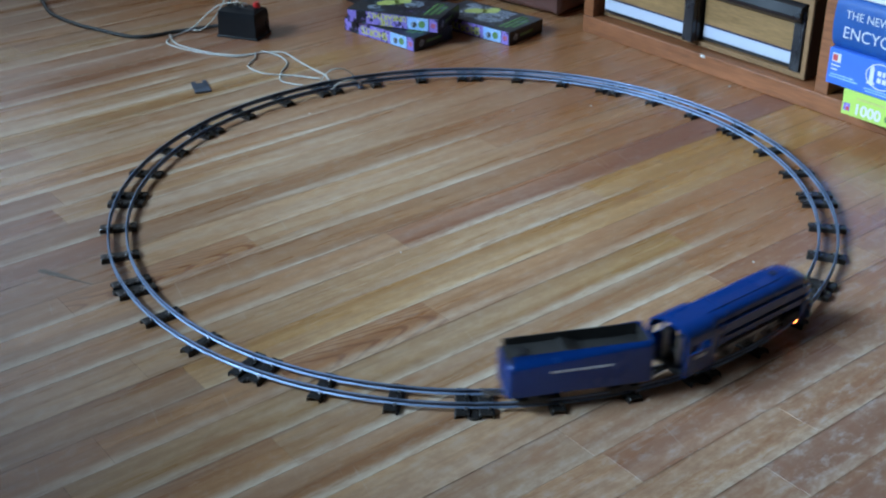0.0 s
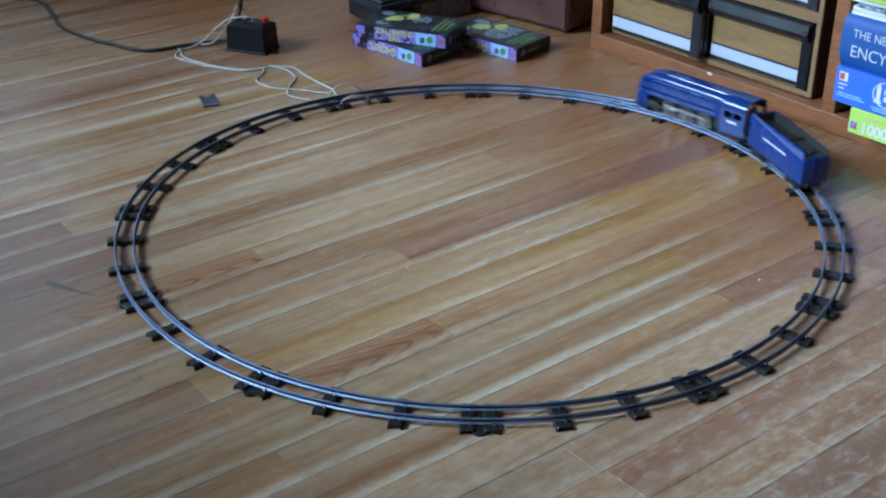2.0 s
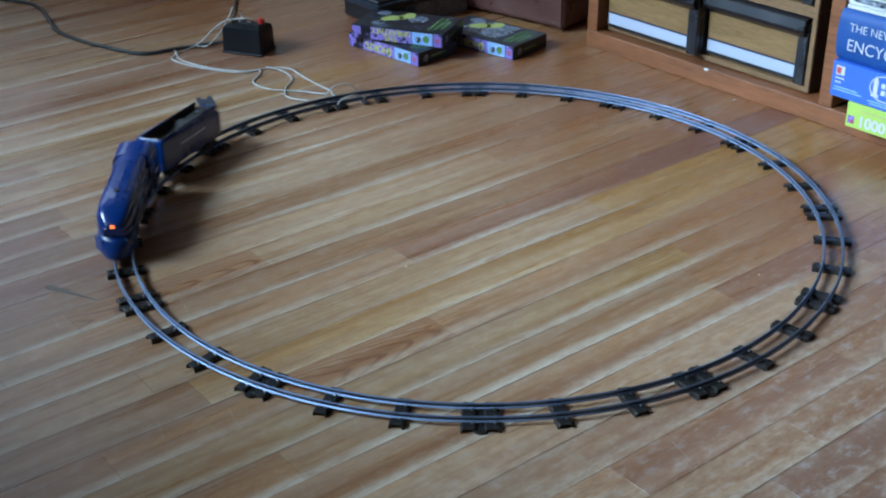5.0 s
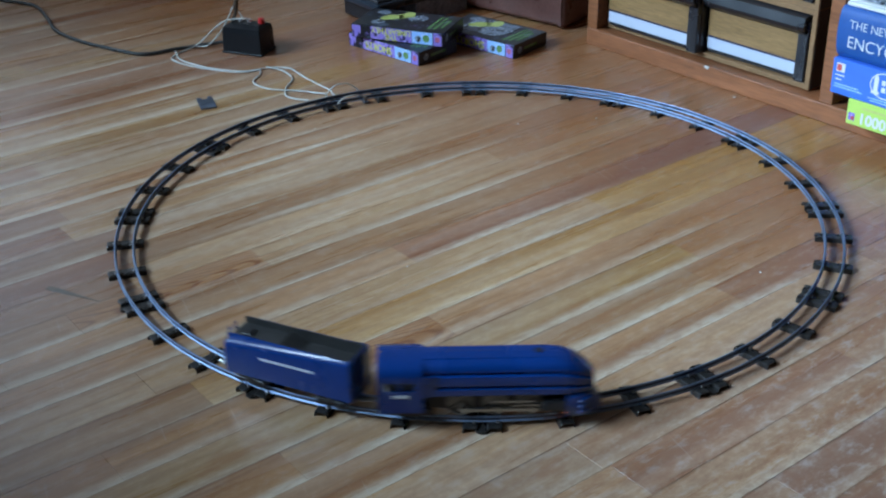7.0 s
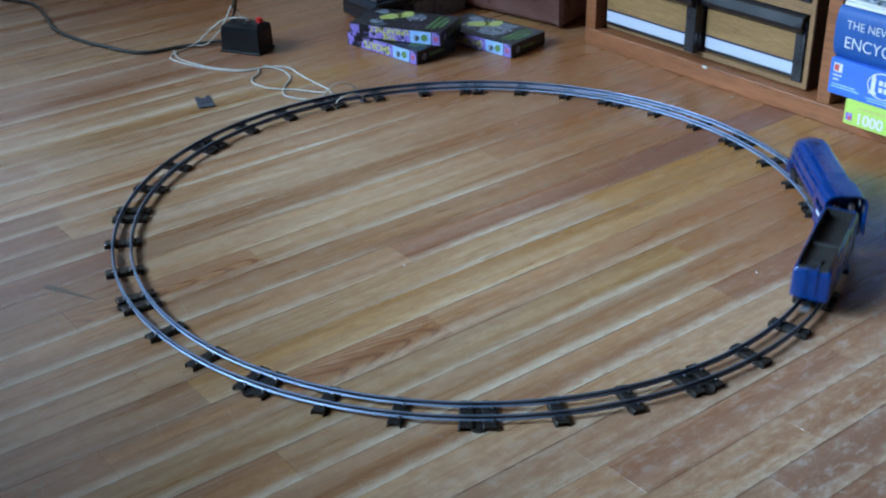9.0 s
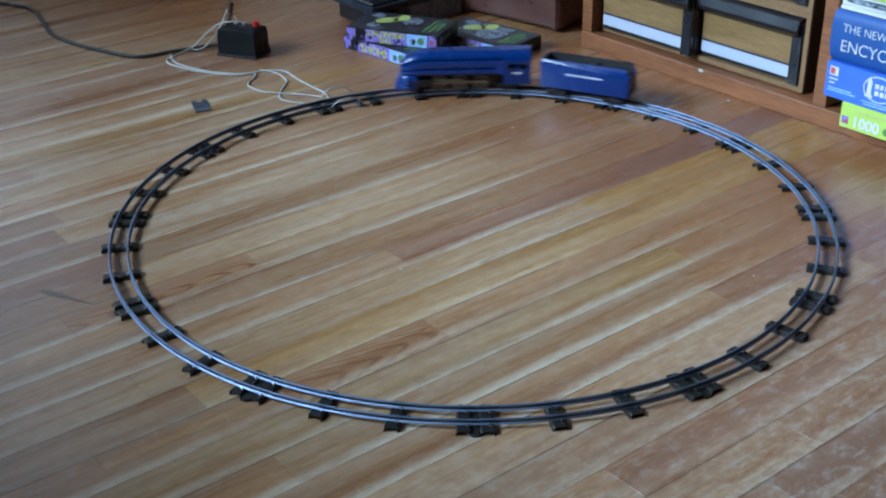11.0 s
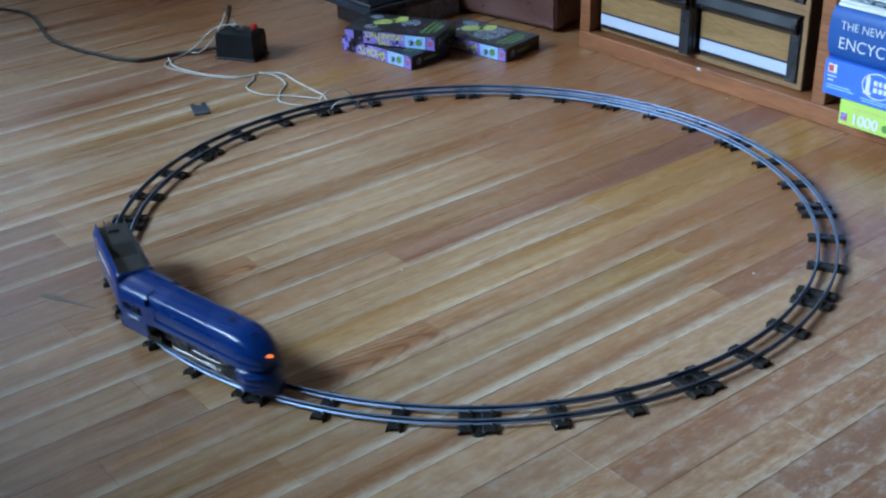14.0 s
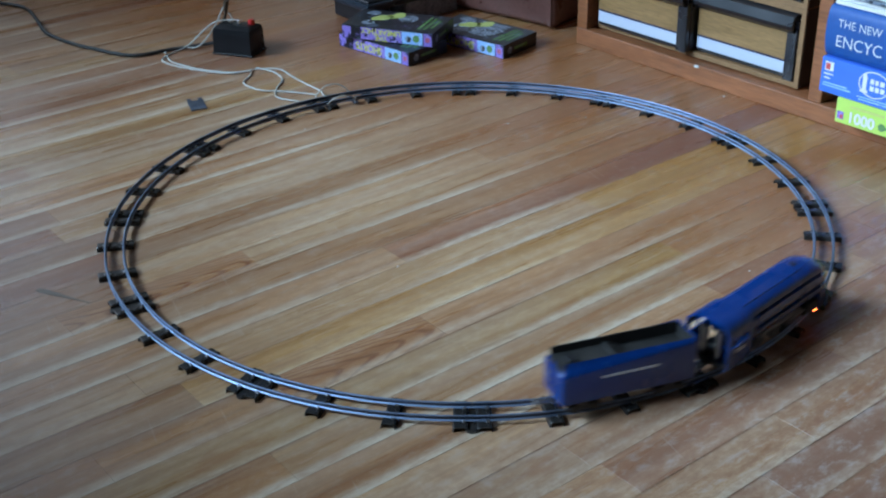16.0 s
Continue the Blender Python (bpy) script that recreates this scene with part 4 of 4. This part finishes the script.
def drawer_unit(z, label):
    ob = thing("drawer_unit", label, "drawer unit", BC @ pose(0.029, 0.028, z), "stacked media drawers")
    w, h, d, t = 0.456, 0.136, 0.25, 0.009
    bm = bmesh.new()
    box(bm, (w / 2, d / 2, t / 2), (w, d, t), 0.0006)
    box(bm, (w / 2, d / 2, h - t / 2), (w, d, t), 0.0006)
    for x in (t / 2, w - t / 2):
        box(bm, (x, d / 2, h / 2), (t, d, h - 2 * t), 0.0004)
    box(bm, (w / 2, d - 0.004, h / 2), (w - 2 * t, 0.006, h - 2 * t))
    part("case", bm, "board", ob, "wood-grain board case")
    # thin dark skin: the shade beside the upright, put into the colour
    part("side_shade", boxed((w + 0.0006, d / 2 + 0.001, h / 2), (0.0012, d - 0.004, h - 0.002)), "binding_and_shade", ob, "dark skin coloured as the shade on the case side")
    for x0, x1, xa, xb, out, cheek in ((0.010, 0.2315, 0.014, 0.207, 0.018, 0.022), (0.2330, 0.446, 0.236, 0.424, 0.0, 0.020)):
        dr = part("drawer", boxed(((x0 + x1) / 2, 0.04 - out, h / 2), (x1 - x0 - 0.001, 0.065, h - 2 * t - 0.002), 0.002), "plastic", ob, "black plastic drawer, pulled out a little" if out else "black plastic drawer")
        y = 0.0055 - out
        part("wood_panel", boxed(((xa + xb) / 2, y, 0.0670), (xb - xa, 0.004, 0.050), 0.0005), "vinyl", dr, "wood-grain drawer panel")
        part("label_strip", boxed(((xa + xb) / 2, y, 0.0285), (xb - xa, 0.004, 0.0200), 0.0005), "label", dr, "white label strip")
        part("dark_line", boxed(((xa + xb) / 2, y + 0.0003, 0.0403), (xb - xa, 0.004, 0.0032)), "navy", dr)
        # slanted pull along the top
        secs = []
        for x in (xa - 0.002, xb + cheek - 0.004):
            secs.append([(x, 0.008 - out, 0.091), (x, -0.002 - out, 0.092), (x, -0.010 - out, 0.099), (x, -0.013 - out, 0.106), (x, -0.009 - out, 0.1215), (x, 0.008 - out, 0.1265)])
        part("pull", loft(bmesh.new(), secs), "plastic", dr, "slanted black finger pull")
        part("side_strip", boxed((xb + cheek / 2, 0.0035 - out, h / 2 - 0.006), (cheek, 0.010, h - 2 * t - 0.014), 0.001), "plastic", dr)
    return ob


drawer_unit(0.0335, "media drawer unit with wood-grain fronts and white label strips")
drawer_unit(0.1697, "media drawer unit stacked on another, with white label strips")
part_knob = tagged(part("wall_knob", cyl(bmesh.new(), (0, 0, 0), (1, 0, 0), 0.011, 0.006, 18), "wheel", smooth=True), "round dark rubber bumper inside the bookcase", "bumper")
part_knob.matrix_basis = BC @ pose(0.5205, 0.035, 0.105)

# puzzles and book
green = thing("puzzle_box", "yellow-green thousand-piece puzzle box on the bookcase shelf", "puzzle box", BC @ pose(0.606, -0.045, 0.0335))
part("lid", boxed((0.17, 0.12, 0.0205), (0.34, 0.24, 0.041), 0.0012), "box_green", green)
stand = Matrix.Rotation(radians(90), 4, "X")
lettering("piece_count", "1000", 0.0240, Matrix.Translation((0.046, -0.0008, 0.0135)) @ stand, "paper", green, "white printed number", 1.0, 0.03)
part("corner_mark", boxed((0.0095, -0.0003, 0.0135), (0.011, 0.0008, 0.012)), "card_purple", green, "small purple mark")
part("corner_mark", boxed((0.0115, -0.0008, 0.0115), (0.005, 0.0008, 0.006)), "card_red", green)
bm = cyl(bmesh.new(), (0.082, -0.0004, 0.0135), (0, 1, 0), 0.0062, 0.0008, 10)
box(bm, (0.090, -0.0004, 0.0135), (0.006, 0.0008, 0.005))
part("piece_mark", bm, "card_green", green, "small green puzzle piece mark")
part("faint_writing", boxed((0.055, -0.0003, 0.031), (0.060, 0.0008, 0.004)), "card_lime", green, "faint bar of unreadable writing")

blue = thing("puzzle_box", "bright blue puzzle box stacked on the green box", "puzzle box", BC @ pose(0.571, -0.045, 0.0753))
part("lid", boxed((0.20, 0.13, 0.0285), (0.40, 0.26, 0.057), 0.0012), "box_blue", blue)
part("badge", boxed((0.0145, -0.0003, 0.0435), (0.015, 0.0008, 0.014)), "paper", blue, "white maker's badge")
part("badge_mark", boxed((0.0125, -0.0008, 0.0435), (0.008, 0.0008, 0.010)), "card_red", blue, "small red mark")
for k, (x, z, w) in enumerate(((0.0145, 0.031, 0.016), (0.0125, 0.0245, 0.010), (0.028, 0.0165, 0.042), (0.031, 0.0125, 0.050), (0.098, 0.010, 0.060), (0.098, 0.006, 0.055))):
    part("small_print", boxed((x, -0.0003, z), (w, 0.0008, 0.0018)), "card_sky" if k > 1 else "paper", blue, "bar of unreadable print")
bm = bmesh.new()
n = 28
secs = []
for rx, rz, y in ((0.0265, 0.0205, 0.0002), (0.0265, 0.0205, -0.0008), (0.0250, 0.0190, -0.0008), (0.0250, 0.0190, 0.0002)):
    secs.append([(0.094 + rx * math.cos(2 * math.pi * k / n), y, 0.0335 + rz * math.sin(2 * math.pi * k / n)) for k in range(n)])
loft(bm, secs, cap=False)
part("oval_ring", bm, "paper", blue, "white oval emblem ring")
bm = boxed((0.078, -0.0004, 0.031), (0.007, 0.0009, 0.020))
loft(bm, [[(0.0735, y, 0.041), (0.0825, y, 0.041), (0.0785, y, 0.0505), (0.0775, y, 0.0505)] for y in (0.0, -0.0009)])
box(bm, (0.078, -0.0004, 0.0205), (0.013, 0.0009, 0.004))
part("tower_mark", bm, "paper", blue, "white tower emblem")
for x, z, w in ((0.0905, 0.0385, 0.0065), (0.0985, 0.0385, 0.0050), (0.1075, 0.0385, 0.0070), (0.0910, 0.0275, 0.0065), (0.1000, 0.0275, 0.0065), (0.1090, 0.0275, 0.0070)):
    part("emblem_bar", boxed((x, -0.0004, z), (w, 0.0009, 0.0075)), "paper", blue, "white emblem bar")

book = thing("encyclopedia", "thick blue encyclopedia lying flat on the puzzle boxes", "book", BC @ pose(0.570, -0.045, 0.1329))
secs = []
for x in (0.0, 0.003, 0.30):
    ins = 0.003 if x == 0.0 else 0.0
    ring = []
    for k in range(9):
        ang = radians(90 + 180 * k / 8)
        ring.append((x, 0.010 + 0.010 * math.cos(ang), 0.041 + (0.041 - ins) * math.sin(ang)))
    ring += [(x, 0.22, ins), (x, 0.22, 0.004), (x, 0.012, 0.006), (x, 0.012, 0.076), (x, 0.22, 0.078), (x, 0.22, 0.082 - ins)]
    secs.append(ring)
part("cover", loft(bmesh.new(), secs), "book_blue", book, "blue cloth cover", smooth=True)
part("pages", boxed((0.152, 0.112, 0.041), (0.288, 0.20, 0.066)), "paper", book, "white page block")
face = Matrix.Translation((0, -0.0006, 0)) @ stand
lettering("title", "THE NEW", 0.0185, Matrix.Translation((0.058, 0.0, 0.056)) @ face, "white", book, "silver-white title line", 0.92, -0.006)
lettering("title", "ENCYC", 0.0260, Matrix.Translation((0.060, -0.0002, 0.028)) @ face, "white", book, "silver-white title line", 0.95, -0.006)

mags = thing("magazine_stack", "white papers and magazines piled on the blue book", "magazines", BC @ pose(0.578, -0.040, 0.2155))
for k in range(5):
    o = part("magazine", boxed((0.15, 0.11, 0.003 + 0.0062 * k), (0.30 + 0.01 * (k % 2), 0.22, 0.0058), 0.0008), ("paper", "paper", "card_slate", "paper", "box_green")[k], mags)
    o.matrix_basis = pose(0.004 * (k % 3), 0.004 * (k % 2), 0, 0, 0, (0, 1.2, -1.5, 0.6, -0.8)[k])

# ---- specks on the floor ----
for x, y, r in ((0.446, 0.447, 0.004), (-0.265, 0.330, 0.003), (0.07, 0.34, 0.003), (-0.47, 0.14, 0.004), (0.36, -0.165, 0.003), (0.20, 0.36, 0.003), (-0.095, -0.14, 0.003)):
    bm = bmesh.new()
    bmesh.ops.create_icosphere(bm, subdivisions=1, radius=r)
    bmesh.ops.scale(bm, vec=(1, 0.6, 0.4), verts=bm.verts)
    c = tagged(part("crumb", bm, "chip"), "small white crumb on the floorboards", "crumb", "crumbs on the floor")
    c.matrix_basis = pose(x, y, r * 0.22, 0, 0, 40 * r * 1000) @ Matrix.Scale(0.65, 4)
c = tagged(part("crumb", boxed((0, 0, 0), (0.010, 0.003, 0.005), 0.001), "chip"), "white paint chip on the bookcase base", "crumb", "crumbs on the floor")
c.matrix_basis = BC @ pose(0.294, -0.0005, 0.0300)

bm = bmesh.new()
loft(bm, [[(x, -w, 0.0001), (x, w, 0.0001), (x, w * 0.8, h), (x, -w * 0.8, h)] for x, w, h in ((0, 0.0035, 0.0006), (0.008, 0.0050, 0.0009), (0.030, 0.0042, 0.0009), (0.055, 0.0020, 0.0007), (0.085, 0.0008, 0.0005))])
sliver = tagged(part("plastic_sliver", bm, "sliver"), "thin grey plastic sliver lying on the floorboards", "scrap")
sliver.matrix_basis = pose(-0.556, -0.187, 0, 0, 0, -25)

# ---- floor ----
floor = tagged(part("floor", box(bmesh.new(), ((NORTH + SOUTH) / 2, (WEST + EAST) / 2, -0.055), (SOUTH - NORTH + 0.3, EAST - WEST + 0.3, 0.09), 0, turn), "subfloor"), "worn strip-wood floor of tan, amber and reddish planks", "floor", kind="structure")
# strips with a known end or tone: row: (start, end, tone) along the strip
SPECIAL = {2: [(-0.56, -0.297, "figure"), (-0.297, 0.5, "pale")], 0: [(-0.145, 0.95, "red_figure")], -1: [(-0.55, 0.16, "pale"), (0.16, 0.80, "yellow")], 1: [(-0.47, 0.90, "tan")],
           -3: [(-0.43, -0.216, "figure"), (-0.216, 0.7, "tan")], -2: [(-0.585, -0.511, "rust"), (-0.511, 0.62, "yellow")], -4: [(-0.7, 0.15, "yellow"), (0.15, 0.8, "tan")],
           -6: [(-0.6, 0.105, "tan"), (0.105, 0.40, "rust")], -5: [(-0.5, 0.11, "pale"), (0.11, 0.5, "tan")], -9: [(-0.251, 0.10, "rust")], -10: [(-0.8, -0.05, "pale")], -11: [(-0.14, 0.2, "rust")],
           # rows 3 to 7: browner left ends, their tone also standing in for shade
           7: [(-1.1, -0.45, "rust"), (-0.45, 0.6, "tan")], 3: [(-1.1, -0.46, "rust"), (-0.46, 0.154, "pale"), (0.154, 0.8, "tan")], 4: [(-1.1, -0.44, "red"), (-0.44, 0.6, "tan")], 5: [(-1.1, -0.40, "rust"), (-0.40, 0.75, "pale")], 6: [(-1.1, -0.47, "red"), (-0.47, 0.7, "pale")],
           8: [(-0.75, -0.15, "tan"), (-0.15, 0.4, "tan")], 10: [(-0.9, -0.42, "rust"), (-0.42, 0.4, "pale")], 12: [(-0.6, 0.1, "pale")], 13: [(-0.5, 0.5, "tan")], 15: [(-0.6, 0.4, "rust")], 16: [(-0.9, 0.2, "rust")]}
rng = random.Random(7)
ROT = Matrix.Rotation(PLANK, 4, "Z")


def plank_bm(bm, a0, a1, b, lift=0.0):
    g, e = 0.00012, 0.00012
    box(bm, ((a0 + a1) / 2, b + ROW / 2, -0.005 + lift), (a1 - a0 - 2 * g, ROW - 2 * g, 0.010), e)
    return bm


far_parts = {tone: [] for tone in ("tan", "pale", "rust", "red", "red_figure", "yellow", "figure")}
for k in range(-48, 56):
    b = B0 + k * ROW
    if not -2.62 < b < 2.80:
        continue
    fixed = sorted(SPECIAL.get(k, []))
    spans, at = [], -1.62
    while at < 1.14:
        nxt = min(at + (rng.uniform(0.15, 1.0) if at < -1.6 else rng.uniform(0.6, 1.9)), 1.14)
        if nxt > 0.98:
            nxt = 1.14
        tone = rng.choices(("tan", "pale", "rust", "yellow"), (6, 3.5, 0.7, 1.6))[0]
        for f0, f1, ft in fixed:
            if at < f0 < nxt + 0.12:
                nxt = f0
            elif abs(at - f0) < 1e-6:
                nxt, tone = f1, ft
        spans.append((at, nxt, tone))
        at = nxt
    for a0, a1, tone in spans:
        if -0.98 < b < 1.55 and a1 > -1.15 and a0 < 1.15:
            bm = plank_bm(bmesh.new(), a0, a1, b, rng.uniform(-0.00008, 0.0))
            bmesh.ops.transform(bm, matrix=ROT, verts=bm.verts)
            part("plank", bm, tone, floor)
        else:
            far_parts[tone].append((a0, a1, b))
for tone, rows in far_parts.items():
    verts, faces = [], []
    for a0, a1, b in rows:
        g, n = 0.0003, len(verts)
        for z in (-0.01, 0.0):
            for x, y in ((a0 + g, b + g), (a1 - g, b + g), (a1 - g, b + ROW - g), (a0 + g, b + ROW - g)):
                p = ROT @ Vector((x, y, z))
                verts.append(tuple(p))
        faces += [tuple(n + i for i in f) for f in ((4, 5, 6, 7), (0, 1, 5, 4), (1, 2, 6, 5), (2, 3, 7, 6), (3, 0, 4, 7))]
    me = bpy.data.meshes.new("outer_planks")
    me.from_pydata(verts, [], faces)
    me.materials.append(M[tone])
    ob = new("outer_planks", me)
    ob.parent = floor
    tagged(ob, kind="stuff")

# ---- the train's run ----
# seconds and the bearing of the locomotive's nose round the loop, in degrees
RUN = ((0, -37.2), (0.5, -13.5), (1, 10.9), (1.5, 34.0), (2, 58.0), (2.5, 81.5), (3, 104.6), (3.5, 128.8), (4, 152.5), (5.5, 219.8), (6.5, 263.6), (7, 285.0), (7.5, 306.5), (8, 329.0), (8.5, 352.4), (9, 374.5), (10.2, 430.0),
       (11.5, 488.4), (12, 512.5), (12.5, 536.5), (13, 559.0), (13.5, 582.2), (14, 604.0), (14.5, 623.9), (15, 644.3), (15.5, 666.5), (16, 689.5))


def bearing(t):
    """Natural cubic spline through RUN."""
    return float(np.interp(t, SPLINE_T, SPLINE_Y))


def spline():
    x, y = np.array([r[0] for r in RUN], float), np.array([r[1] for r in RUN], float)
    n, h = len(x), np.diff(x)
    A, r = np.eye(n), np.zeros(n)
    for i in range(1, n - 1):
        A[i, i - 1:i + 2] = h[i - 1], 2 * (h[i - 1] + h[i]), h[i]
        r[i] = 6 * ((y[i + 1] - y[i]) / h[i] - (y[i] - y[i - 1]) / h[i - 1])
    m = np.linalg.solve(A, r)
    ts = np.linspace(x[0], x[-1], 1921)
    i = np.clip(np.searchsorted(x, ts, side="right") - 1, 0, n - 2)
    a, b = x[i + 1] - ts, ts - x[i]
    return ts, (m[i] * a ** 3 + m[i + 1] * b ** 3) / (6 * h[i]) + (y[i] / h[i] - m[i] * h[i] / 6) * a + (y[i + 1] / h[i] - m[i + 1] * h[i] / 6) * b


SPLINE_T, SPLINE_Y = spline()


def motions():
    times = [k / FPS for k in range(16 * FPS + 1)]

    def on_loop(deg, inset):
        deg -= 0.26 * math.sin(radians(deg)) + 1.04 * math.cos(radians(deg))      # RUN is told about the room's origin, not the loop's centre
        return LOOP @ pose(0, 0, 0, 0, 0, deg) @ pose(R - inset, 0, 0, 0, 0, 90)

    walk(loco, [(t, on_loop(bearing(t) - 14.2, 0.0035)) for t in times])
    walk(tender, [(t, on_loop(bearing(t) - 40.1, 0.0026)) for t in times])
    roll = [math.degrees(radians(bearing(t)) * R / DRIVER_R) for t in times]
    for w, lead in spinners:
        here = w.location.copy()
        walk(w, [(t, pose(*here, 0, a + lead, 0)) for t, a in zip(times, roll)])
    for rod, here, lead in rods:
        walk(rod, [(t, Matrix.Translation(here + Vector((math.cos(radians(-a - lead)), 0, math.sin(radians(-a - lead)))) * 0.0062)) for t, a in zip(times, roll)])


motions()
